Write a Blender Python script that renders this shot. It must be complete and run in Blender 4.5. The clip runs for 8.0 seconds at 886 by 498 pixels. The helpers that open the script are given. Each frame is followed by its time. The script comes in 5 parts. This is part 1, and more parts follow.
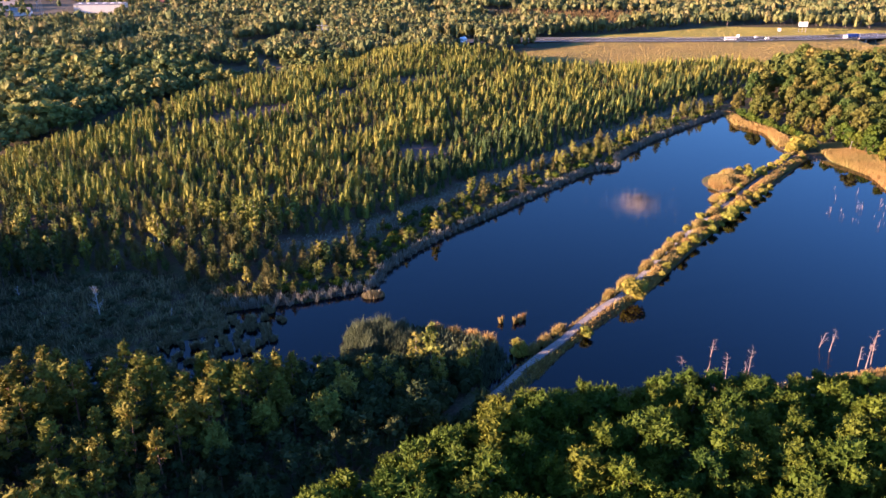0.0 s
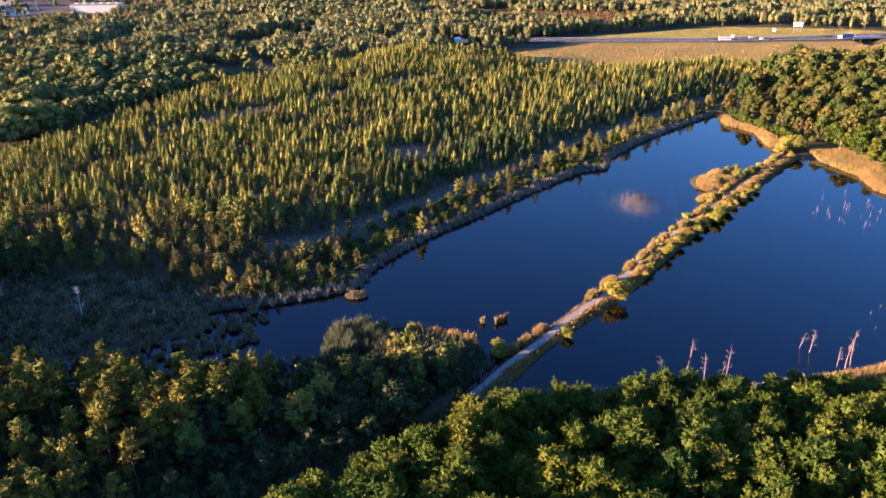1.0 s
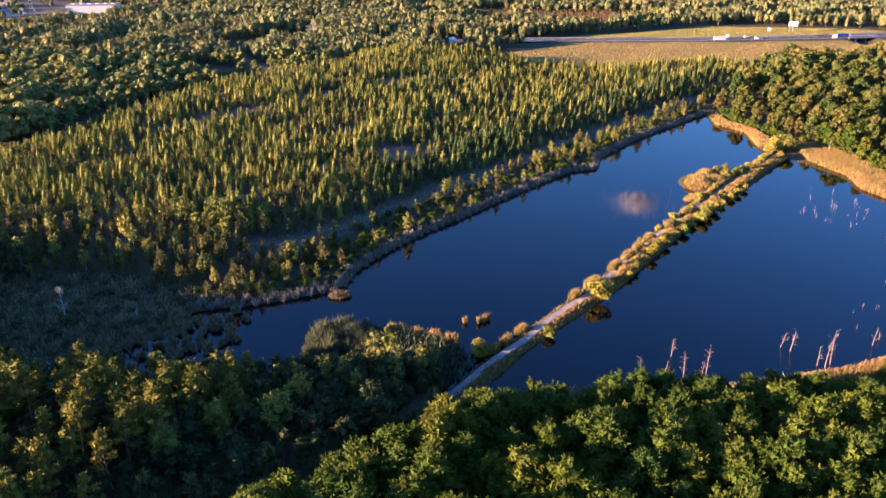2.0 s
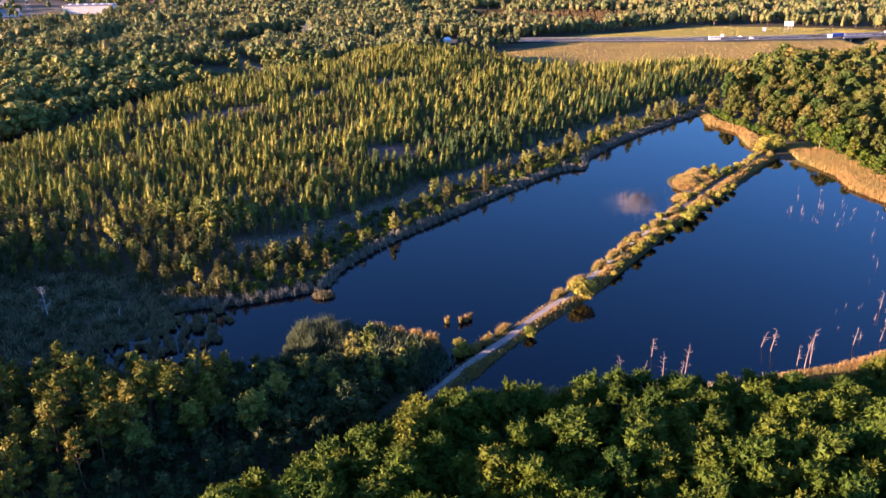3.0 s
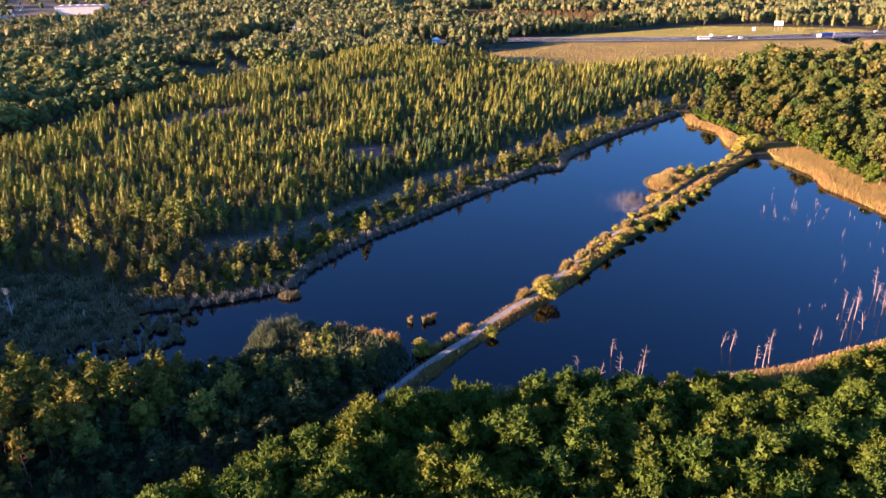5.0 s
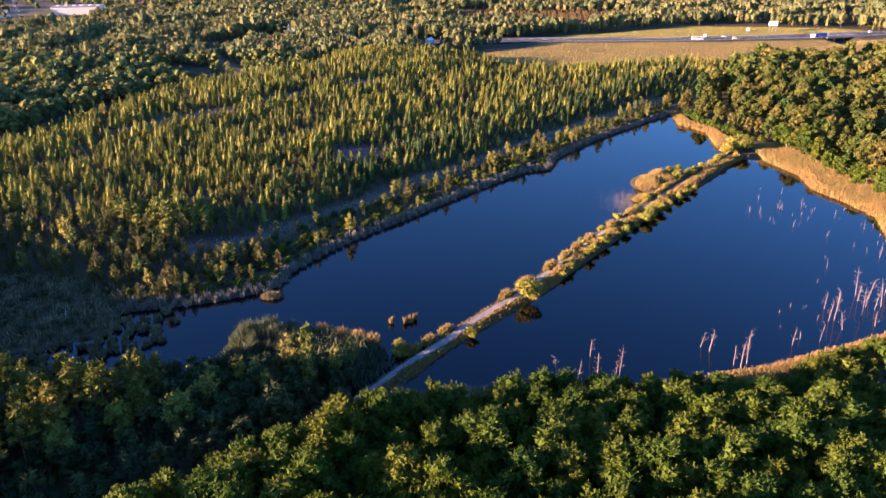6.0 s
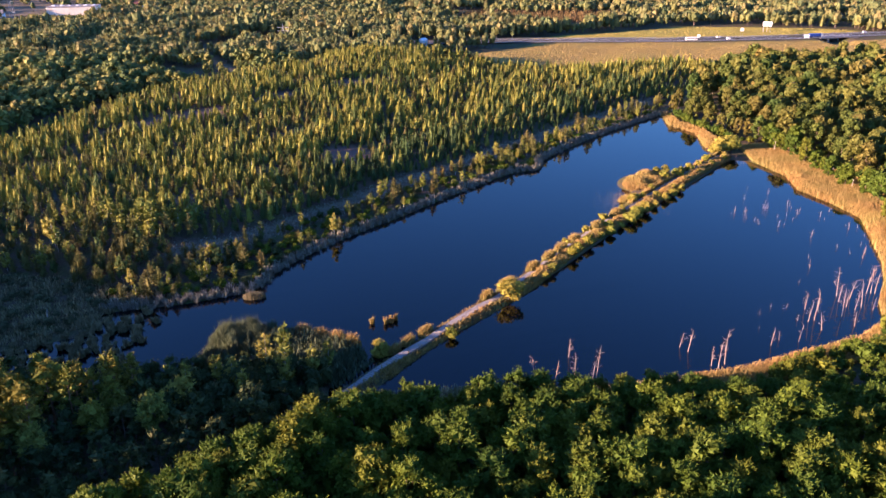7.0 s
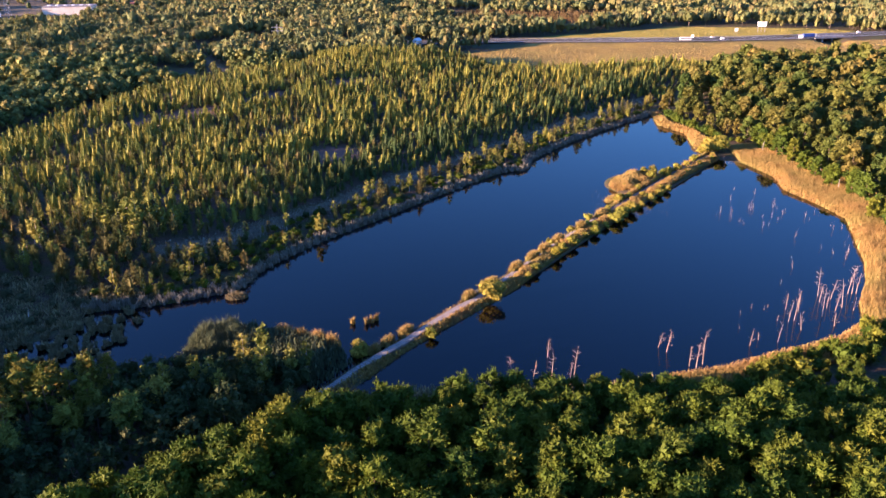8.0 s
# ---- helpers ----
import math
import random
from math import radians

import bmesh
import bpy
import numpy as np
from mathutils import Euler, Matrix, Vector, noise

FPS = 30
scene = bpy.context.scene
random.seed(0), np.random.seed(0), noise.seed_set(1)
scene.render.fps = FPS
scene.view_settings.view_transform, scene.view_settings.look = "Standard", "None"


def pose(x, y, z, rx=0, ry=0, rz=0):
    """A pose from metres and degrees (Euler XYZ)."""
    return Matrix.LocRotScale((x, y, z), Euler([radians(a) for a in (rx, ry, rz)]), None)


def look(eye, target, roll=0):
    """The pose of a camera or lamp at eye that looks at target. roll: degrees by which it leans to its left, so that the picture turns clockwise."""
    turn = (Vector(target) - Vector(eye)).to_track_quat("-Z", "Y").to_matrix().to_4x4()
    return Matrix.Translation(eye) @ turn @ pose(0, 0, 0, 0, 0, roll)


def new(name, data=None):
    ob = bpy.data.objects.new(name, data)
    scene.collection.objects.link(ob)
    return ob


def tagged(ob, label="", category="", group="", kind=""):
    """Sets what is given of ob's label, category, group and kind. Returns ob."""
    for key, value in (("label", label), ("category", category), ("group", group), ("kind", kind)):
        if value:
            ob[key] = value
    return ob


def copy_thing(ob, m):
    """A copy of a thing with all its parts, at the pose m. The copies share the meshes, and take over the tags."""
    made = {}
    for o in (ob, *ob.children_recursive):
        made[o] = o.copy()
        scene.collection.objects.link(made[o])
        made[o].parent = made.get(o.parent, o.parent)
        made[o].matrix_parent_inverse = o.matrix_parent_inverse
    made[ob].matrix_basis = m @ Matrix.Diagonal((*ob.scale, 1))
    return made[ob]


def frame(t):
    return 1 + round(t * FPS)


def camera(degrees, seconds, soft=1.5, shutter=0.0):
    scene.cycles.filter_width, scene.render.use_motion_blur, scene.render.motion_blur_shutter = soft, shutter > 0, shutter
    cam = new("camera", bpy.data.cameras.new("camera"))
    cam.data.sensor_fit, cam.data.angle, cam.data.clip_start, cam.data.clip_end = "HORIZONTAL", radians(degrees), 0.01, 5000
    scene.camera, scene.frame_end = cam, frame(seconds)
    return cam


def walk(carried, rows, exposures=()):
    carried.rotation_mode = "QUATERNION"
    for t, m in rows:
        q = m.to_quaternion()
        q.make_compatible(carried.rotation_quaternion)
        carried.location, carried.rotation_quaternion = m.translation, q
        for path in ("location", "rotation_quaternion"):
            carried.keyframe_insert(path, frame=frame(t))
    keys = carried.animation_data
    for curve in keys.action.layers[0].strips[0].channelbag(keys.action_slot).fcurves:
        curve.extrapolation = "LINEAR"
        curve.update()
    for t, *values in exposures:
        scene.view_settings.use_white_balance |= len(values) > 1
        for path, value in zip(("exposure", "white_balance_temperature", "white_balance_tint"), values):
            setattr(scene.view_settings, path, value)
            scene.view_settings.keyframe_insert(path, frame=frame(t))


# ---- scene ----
cam = camera(59.0, 8.0)
METRES, EYE, TILT, LEAN, TURN = 48.0, 116.95, -22.76, 0.0, 0.0
ROWS = [
    (0, 0, 0, 0, 0, 0, 0),
    (0.5, 0.0609, -0.0038, 0.001, 0.0082, 0, 0),
    (1, 0.1216, -0.0075, 0.0018, 0.0247, 0, 0),
    (1.5, 0.1822, -0.0107, 0.0021, 0.0494, -0.0082, 0.03),
    (3, 0.366, -0.0187, 0.0008, 0.1317, 0, 0.1),
    (3.5, 0.4281, -0.0225, 0.0006, 0.1646, 0.0082, 0.13),
    (4, 0.4903, -0.0259, 0.0007, 0.1811, 0.0082, 0.15),
    (4.5, 0.553, -0.0292, 0.0016, 0.1976, 0, 0.17),
    (6, 0.7419, -0.0446, 0.0069, 0.2058, -0.0082, 0.19),
    (6.5, 0.8058, -0.0488, 0.0084, 0.2058, -0.0082, 0.18),
    (7, 0.87, -0.0534, 0.0101, 0.1976, -0.0082, 0.16),
    (7.5, 0.9337, -0.0577, 0.0117, 0.1893, -0.0165, 0.15),
    (8, 0.9984, -0.0626, 0.0129, 0.1976, -0.0247, 0.14),
]
walk(cam, [(t, pose(0, 0, EYE, TILT, LEAN, TURN) @ pose(METRES * x, METRES * y, METRES * z, 90 + pitch, roll, yaw)) for t, x, y, z, yaw, pitch, roll in ROWS],
     exposures=[(0.0, 2.76, 5450, 36), (8.0, 2.76, 5450, 36)])


# ---- sky and sun ----
SUN_TURN, SUN_HEIGHT = 16.3, 9.3          # degrees: the sun stands behind the left shoulder, low
sun_way = Vector((math.cos(radians(SUN_TURN)) * math.cos(radians(SUN_HEIGHT)),
                  math.sin(radians(SUN_TURN)) * math.cos(radians(SUN_HEIGHT)), -math.sin(radians(SUN_HEIGHT))))
sun = new("sun", bpy.data.lights.new("sun", "SUN"))
sun.data.energy, sun.data.angle, sun.data.color = 5.0, radians(0.5), (1.0, 0.655, 0.34)
sun.matrix_world = look((0, 0, 300), Vector((0, 0, 300)) + sun_way)

world = bpy.data.worlds.new("sky")
scene.world = world
world.use_nodes = True
wn, wl = world.node_tree.nodes, world.node_tree.links
sky = wn.new("ShaderNodeTexSky")
sky.sky_type, sky.sun_disc = "NISHITA", False
sky.sun_elevation, sky.sun_rotation = radians(SUN_HEIGHT), radians(270 - SUN_TURN)
sky.air_density, sky.dust_density, sky.ozone_density = 1.3, 0.7, 6.0
wl.new(sky.outputs["Color"], wn["Background"].inputs["Color"])
wn["Background"].inputs["Strength"].default_value = 0.074


# ---- materials ----
def node_material(name):
    m = bpy.data.materials.new(name)
    m.use_nodes = True
    return m, m.node_tree.nodes, m.node_tree.links, m.node_tree.nodes["Principled BSDF"]


def math_node(n, l, op, a, b=None):
    q = n.new("ShaderNodeMath")
    q.operation = op
    for k, v in enumerate((a, b)):
        if v is None:
            continue
        if isinstance(v, (int, float)):
            q.inputs[k].default_value = v
        else:
            l.new(v, q.inputs[k])
    return q.outputs[0]


def ramp(n, l, fac, stops):
    r = n.new("ShaderNodeValToRGB")
    e = r.color_ramp.elements
    while len(e) < len(stops):
        e.new(0.5)
    for k, (p, c) in enumerate(stops):
        e[k].position, e[k].color = p, (*c, 1)
    l.new(fac, r.inputs[0])
    return r.outputs[0]


def mix_colour(n, l, fac, a, b, mode="MIX"):
    q = n.new("ShaderNodeMix")
    q.data_type, q.blend_type = "RGBA", mode
    for k, v in ((0, fac), (6, a), (7, b)):
        if isinstance(v, (int, float)):
            q.inputs[k].default_value = v
        elif isinstance(v, tuple):
            q.inputs[k].default_value = (*v, 1)
        else:
            l.new(v, q.inputs[k])
    return q.outputs[2]


def noise_at(n, l, scale, detail=3.0, space="world"):
    c = n.new("ShaderNodeNewGeometry").outputs["Position"] if space == "world" else n.new("ShaderNodeTexCoord").outputs["Object"]
    t = n.new("ShaderNodeTexNoise")
    t.inputs["Scale"].default_value, t.inputs["Detail"].default_value = scale, detail
    l.new(c, t.inputs["Vector"])
    return t.outputs["Fac"]


def attribute(n, name):
    a = n.new("ShaderNodeAttribute")
    a.attribute_name = name
    return a.outputs["Fac"]


def leaf_material(name, stops, through_light=0.18, spread=0.4, tips=None):
    """Leaves: a hue for each tree, a lightness for each leaf, light that passes through; tips colours the upper part of reeds."""
    m, n, l, b = node_material(name)
    tree = attribute(n, "tone") if tips else math_node(n, l, "FRACT", math_node(n, l, "ADD", attribute(n, "tone"), n.new("ShaderNodeObjectInfo").outputs["Random"]))
    colour = ramp(n, l, tree, stops)
    if tips:
        colour = mix_colour(n, l, math_node(n, l, "MULTIPLY", attribute(n, "height"), 0.75), colour, tips)
    leaf = n.new("ShaderNodeNewGeometry").outputs["Random Per Island"]
    light = math_node(n, l, "MULTIPLY_ADD", leaf, spread)
    n[-1].inputs[2].default_value = 1 - spread / 2
    h = n.new("ShaderNodeHueSaturation")
    l.new(colour, h.inputs["Color"])
    l.new(light, h.inputs["Value"])
    b.inputs["Roughness"].default_value, b.inputs["Specular IOR Level"].default_value = 0.7, 0.12
    l.new(h.outputs[0], b.inputs["Base Color"])
    t = n.new("ShaderNodeBsdfTranslucent")
    l.new(h.outputs[0], t.inputs["Color"])
    mixer = n.new("ShaderNodeMixShader")
    mixer.inputs[0].default_value = through_light
    l.new(b.outputs[0], mixer.inputs[1]), l.new(t.outputs[0], mixer.inputs[2])
    l.new(mixer.outputs[0], n["Material Output"].inputs["Surface"])
    return m


def surface(name, light, dark, scale, rough=0.8, bump=0.3, metal=0.0, space="object"):
    m, n, l, b = node_material(name)
    f = noise_at(n, l, scale, 5.0, space)
    coarse = noise_at(n, l, scale * 0.13, 3.0, space)
    c = ramp(n, l, f, [(0.3, dark), (0.7, light)])
    c = mix_colour(n, l, math_node(n, l, "MULTIPLY", coarse, 0.5), c, dark)
    l.new(c, b.inputs["Base Color"])
    b.inputs["Roughness"].default_value, b.inputs["Metallic"].default_value = rough, metal
    k = n.new("ShaderNodeBump")
    k.inputs["Strength"].default_value = bump
    l.new(f, k.inputs["Height"]), l.new(k.outputs[0], b.inputs["Normal"])
    return m


BROAD = leaf_material("broad_leaves", [(0.0, (0.036, 0.068, 0.007)), (0.3, (0.080, 0.106, 0.007)), (0.55, (0.047, 0.080, 0.007)), (0.8, (0.114, 0.120, 0.009)), (1.0, (0.063, 0.093, 0.008))])
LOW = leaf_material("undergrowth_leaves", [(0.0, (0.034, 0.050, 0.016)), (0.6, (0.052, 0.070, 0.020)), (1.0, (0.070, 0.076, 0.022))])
PINE = leaf_material("pine_needles", [(0.0, (0.106, 0.116, 0.014)), (0.5, (0.150, 0.128, 0.017)), (1.0, (0.089, 0.114, 0.014))], 0.15)
YOUNG_PINE = leaf_material("young_pine_needles", [(0.0, (0.080, 0.094, 0.025)), (0.5, (0.108, 0.106, 0.028)), (1.0, (0.124, 0.102, 0.030))], 0.15)
BROWN_PINE = leaf_material("brown_plantation_needles", [(0.0, (0.13, 0.085, 0.035)), (0.5, (0.16, 0.105, 0.04)), (1.0, (0.11, 0.09, 0.03))], 0.15)
BIRCH = leaf_material("birch_leaves", [(0.0, (0.178, 0.186, 0.027)), (0.3, (0.225, 0.207, 0.032)), (0.6, (0.135, 0.160, 0.028)), (0.85, (0.240, 0.210, 0.036)), (1.0, (0.155, 0.175, 0.030))])
WILLOW = leaf_material("willow_leaves", [(0.0, (0.215, 0.200, 0.022)), (0.5, (0.262, 0.220, 0.032)), (1.0, (0.190, 0.200, 0.025))])
# shade among the crowded young trees, put into a darker leaf colour
SHADE_GREEN = leaf_material("shade_dark_young_leaves", [(0.0, (0.040, 0.070, 0.020)), (0.5, (0.066, 0.094, 0.024)), (1.0, (0.052, 0.076, 0.024))])
MIXED = leaf_material("mixed_wood_leaves", [(0.0, (0.044, 0.074, 0.013)), (0.25, (0.102, 0.104, 0.018)), (0.45, (0.062, 0.088, 0.014)), (0.65, (0.124, 0.102, 0.022)), (0.8, (0.070, 0.098, 0.014)), (0.92, (0.165, 0.126, 0.026)), (1.0, (0.068, 0.096, 0.016))])
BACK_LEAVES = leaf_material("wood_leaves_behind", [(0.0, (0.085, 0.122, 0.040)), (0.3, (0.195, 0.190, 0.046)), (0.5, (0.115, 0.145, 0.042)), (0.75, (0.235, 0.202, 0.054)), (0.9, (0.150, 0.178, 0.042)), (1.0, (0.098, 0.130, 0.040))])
# distant leaves made paler: the haze of the distance is put into their colour
HAZE_LEAVES = leaf_material("haze_pale_leaves", [(0.0, (0.075, 0.105, 0.042)), (0.3, (0.165, 0.165, 0.048)), (0.5, (0.100, 0.126, 0.046)), (0.75, (0.190, 0.162, 0.058)), (1.0, (0.172, 0.172, 0.048))])
REED_GREEN = leaf_material("green_reeds", [(0.1, (0.075, 0.080, 0.034)), (0.35, (0.185, 0.150, 0.078)), (0.6, (0.140, 0.150, 0.060)), (0.9, (0.290, 0.215, 0.125))], 0.2, 0.8, (0.215, 0.180, 0.095))
# reeds by the peninsula: the shade they stand in is put into this colour
REED_SHADED = leaf_material("shade_dark_reeds", [(0.0, (0.052, 0.076, 0.036)), (0.6, (0.068, 0.090, 0.042)), (1.0, (0.078, 0.088, 0.042))], 0.15, 0.5, (0.078, 0.094, 0.048))
REED_DRY = leaf_material("dry_reeds", [(0.0, (0.13, 0.17, 0.035)), (0.35, (0.21, 0.19, 0.05)), (0.7, (0.29, 0.190, 0.052)), (1.0, (0.21, 0.120, 0.045))], 0.2, 0.3, (0.35, 0.222, 0.072))
REED_GREY = leaf_material("grey_reeds", [(0.0, (0.143, 0.143, 0.103)), (0.6, (0.192, 0.180, 0.132)), (1.0, (0.116, 0.128, 0.084))], 0.2, 0.7, (0.246, 0.225, 0.167))
GRASS = leaf_material("bank_grass", [(0.0, (0.12, 0.11, 0.035)), (0.5, (0.22, 0.15, 0.06)), (1.0, (0.09, 0.10, 0.03))], 0.2, 0.6)
STRAW = leaf_material("straw_grass", [(0.0, (0.20, 0.145, 0.04)), (0.5, (0.27, 0.19, 0.055)), (1.0, (0.21, 0.17, 0.04))], 0.25, 0.5)
MEADOW_GRASS = leaf_material("meadow_grass", [(0.0, (0.24, 0.21, 0.04)), (0.5, (0.30, 0.25, 0.05)), (1.0, (0.26, 0.20, 0.06))], 0.25, 0.5)
BARK = surface("brown_bark", (0.16, 0.11, 0.075), (0.06, 0.045, 0.032), 6.0)
PINE_BARK = surface("orange_pine_bark", (0.30, 0.15, 0.075), (0.12, 0.07, 0.045), 6.0)
BIRCH_BARK = surface("white_birch_bark", (0.62, 0.58, 0.52), (0.18, 0.16, 0.14), 3.0)
DEAD = surface("bleached_dead_wood", (0.36, 0.265, 0.215), (0.19, 0.13, 0.105), 4.0)
CONCRETE = surface("worn_concrete", (0.30, 0.265, 0.235), (0.18, 0.16, 0.145), 3.0)
BALLAST = surface("dirt_ballast", (0.20, 0.165, 0.14), (0.10, 0.085, 0.07), 5.0, 0.95, 0.6, 0, "world")
ASPHALT = surface("asphalt", (0.085, 0.08, 0.08), (0.05, 0.05, 0.05), 1.0, 0.85, 0.1, 0, "world")
WHITE = surface("white_paint", (0.80, 0.79, 0.77), (0.66, 0.65, 0.63), 0.5, 0.5, 0.02)
STEEL = surface("galvanised_steel", (0.45, 0.45, 0.46), (0.30, 0.30, 0.31), 2.0, 0.45, 0.05, 0.8)
CREAM = surface("cream_cladding", (0.78, 0.70, 0.58), (0.66, 0.58, 0.48), 0.3, 0.6, 0.02)
BLUE = surface("blue_tarpaulin", (0.03, 0.09, 0.38), (0.02, 0.06, 0.26), 0.6, 0.5, 0.05)
RED_TILE = surface("red_roof_tiles", (0.36, 0.12, 0.07), (0.22, 0.08, 0.05), 1.5, 0.8, 0.3)
RUBBER = surface("black_rubber", (0.03, 0.03, 0.03), (0.015, 0.015, 0.015), 4.0)
GLASS_DARK = surface("dark_window_glass", (0.02, 0.025, 0.03), (0.015, 0.015, 0.02), 1.0, 0.08, 0.0)


def ground_material():
    m, n, l, b = node_material("ground")
    fine, mid, wide = noise_at(n, l, 1.3, 6.0), noise_at(n, l, 0.16, 5.0), noise_at(n, l, 0.025, 3.0)
    floor = ramp(n, l, fine, [(0.3, (0.045, 0.034, 0.022)), (0.7, (0.105, 0.075, 0.050))])
    green = ramp(n, l, fine, [(0.3, (0.035, 0.045, 0.016)), (0.7, (0.085, 0.090, 0.030))])
    c = mix_colour(n, l, ramp(n, l, mid, [(0.42, (0, 0, 0)), (0.62, (1, 1, 1))]), floor, green)
    heath = ramp(n, l, fine, [(0.3, (0.085, 0.055, 0.045)), (0.7, (0.190, 0.115, 0.085))])
    c = mix_colour(n, l, attribute(n, "heath"), c, heath)
    stubble = ramp(n, l, mid, [(0.3, (0.20, 0.150, 0.035)), (0.7, (0.30, 0.215, 0.055))])
    stubble = mix_colour(n, l, ramp(n, l, wide, [(0.45, (0, 0, 0)), (0.7, (0.8, 0.8, 0.8))]), stubble, (0.30, 0.25, 0.05))
    stubble = mix_colour(n, l, math_node(n, l, "MULTIPLY", fine, 0.5), stubble, (0.20, 0.13, 0.05))
    c = mix_colour(n, l, attribute(n, "field"), c, stubble)
    meadow = ramp(n, l, mid, [(0.3, (0.22, 0.20, 0.03)), (0.7, (0.32, 0.26, 0.05))])
    c = mix_colour(n, l, attribute(n, "meadow"), c, meadow)
    track = ramp(n, l, fine, [(0.3, (0.12, 0.095, 0.06)), (0.7, (0.24, 0.185, 0.115))])
    c = mix_colour(n, l, attribute(n, "track"), c, track)
    l.new(c, b.inputs["Base Color"])
    b.inputs["Roughness"].default_value, b.inputs["Specular IOR Level"].default_value = 0.95, 0.1
    k = n.new("ShaderNodeBump")
    k.inputs["Strength"].default_value, k.inputs["Distance"].default_value = 0.8, 0.3
    l.new(fine, k.inputs["Height"]), l.new(k.outputs[0], b.inputs["Normal"])
    return m


def water_material():
    m, n, l, b = node_material("pond_water")
    b.inputs["Base Color"].default_value = (0.0003, 0.0008, 0.003, 1)
    b.inputs["Roughness"].default_value, b.inputs["IOR"].default_value = 0.03, 1.31
    g = n.new("ShaderNodeNewGeometry")
    mp = n.new("ShaderNodeMapping")
    mp.inputs["Scale"].default_value = (0.35, 1.0, 1.0)
    l.new(g.outputs["Position"], mp.inputs["Vector"])
    t = n.new("ShaderNodeTexNoise")
    t.inputs["Scale"].default_value, t.inputs["Detail"].default_value = 1.1, 2.0
    l.new(mp.outputs[0], t.inputs["Vector"])
    k = n.new("ShaderNodeBump")
    k.inputs["Strength"].default_value, k.inputs["Distance"].default_value = 0.05, 0.08
    l.new(t.outputs["Fac"], k.inputs["Height"]), l.new(k.outputs[0], b.inputs["Normal"])
    wide = n.new("ShaderNodeMapping")
    wide.inputs["Scale"].default_value, wide.inputs["Rotation"].default_value = (0.010, 0.075, 1.0), (0, 0, radians(8))
    l.new(g.outputs["Position"], wide.inputs["Vector"])
    w = n.new("ShaderNodeTexNoise")
    w.inputs["Scale"].default_value, w.inputs["Detail"].default_value = 1.0, 3.0
    l.new(wide.outputs[0], w.inputs["Vector"])
    l.new(math_node(n, l, "MULTIPLY", ramp(n, l, w.outputs["Fac"], [(0.45, (0.15, 0.15, 0.15)), (0.72, (1, 1, 1))]), 0.15), k.inputs["Strength"])
    return m


# ---- the plan ----
def smooth_line(points, closed=False, steps=4):
    """Points of a smooth line through the given corners."""
    p = np.array(points, float)
    k = len(p)
    out = []
    for i in range(k if closed else k - 1):
        q = [p[(i + d) % k] if closed else p[min(max(i + d, 0), k - 1)] for d in (-1, 0, 1, 2)]
        for u in np.arange(steps) / steps:
            out.append(0.5 * (2 * q[1] + (q[2] - q[0]) * u + (2 * q[0] - 5 * q[1] + 4 * q[2] - q[3]) * u ** 2 + (3 * q[1] - q[0] - 3 * q[2] + q[3]) * u ** 3))
    if not closed:
        out.append(p[-1])
    return np.array(out)


def line_distance(x, y, line, closed=False):
    d = np.full(x.shape, 1e9)
    b = np.roll(line, -1, 0) if closed else line[1:]
    for (ax, ay), (bx, by) in zip(line if closed else line[:-1], b):
        ux, uy = bx - ax, by - ay
        t = np.clip(((x - ax) * ux + (y - ay) * uy) / max(ux * ux + uy * uy, 1e-9), 0, 1)
        d = np.minimum(d, np.hypot(x - ax - t * ux, y - ay - t * uy))
    return d


def inside(x, y, line):
    r = np.zeros(x.shape, bool)
    for (ax, ay), (bx, by) in zip(line, np.roll(line, -1, 0)):
        if ay != by:
            r ^= ((ay > y) != (by > y)) & (x < (bx - ax) * (y - ay) / (by - ay) + ax)
    return r


def depth_in(x, y, line):
    """Metres inside the outline, negative outside."""
    d = line_distance(x, y, line, True)
    return np.where(inside(x, y, line), d, -d)


def ease(v, a, b):
    t = np.clip((v - a) / (b - a), 0, 1)
    return t * t * (3 - 2 * t)


WATER = smooth_line([(-112, 191.1), (-92, 200.5), (-80, 206.3), (-68, 213.4), (-71, 225.1), (-46, 232.7), (-32, 239.2), (-24, 243.9), (-19, 260.3), (-1, 288.5), (21, 314.3),
                     (46, 345.4), (76, 378.9), (90, 384.7), (96, 404.7), (132, 451.6), (184, 506.8), (181, 477.4), (192, 457.5), (187, 423.5), (193, 402.3), (203, 397.6),
                     (212, 371.8), (209, 350.7), (216, 330.7), (220, 312), (212, 287.3), (205, 265), (198, 249.7), (187, 232.1), (182, 219.2), (168, 207.5), (147, 198.7),
                     (128, 190.5), (110, 185.8), (89, 181.1), (62, 179.3), (34, 179.3), (10, 175.8), (15, 204), (6, 207.5), (-6, 212.2), (-24, 213.4), (-31, 204), (-27, 192.2),
                     (-47, 186.4), (-70, 184), (-100, 182.8)], True)
CAUSEWAY = smooth_line([(10, 173.5), (26, 197.5), (47, 225.1), (73, 259.1), (94, 289.7), (110, 312), (123, 330.7), (128, 341), (129, 348), (125, 356), (127, 367), (134, 375), (142, 380), (150, 380), (156, 377),
                        (170, 388.2), (189, 417.6), (197, 410.5), (187, 394.1), (154, 351.9), (126, 317.2), (100, 282.6), (80, 255), (63, 233.3), (36, 201.6), (18, 174.6)], True)
PATH = smooth_line([(4, 164), (9.5, 172), (16.2, 179.8), (22.4, 189.3), (29.0, 197.7), (36.1, 206.0), (43.9, 217.2), (52.3, 227.7), (61.0, 237.3), (76, 260.3), (93, 285), (120, 320.2), (150, 358.9), (178.6, 393.9), (191, 407)])
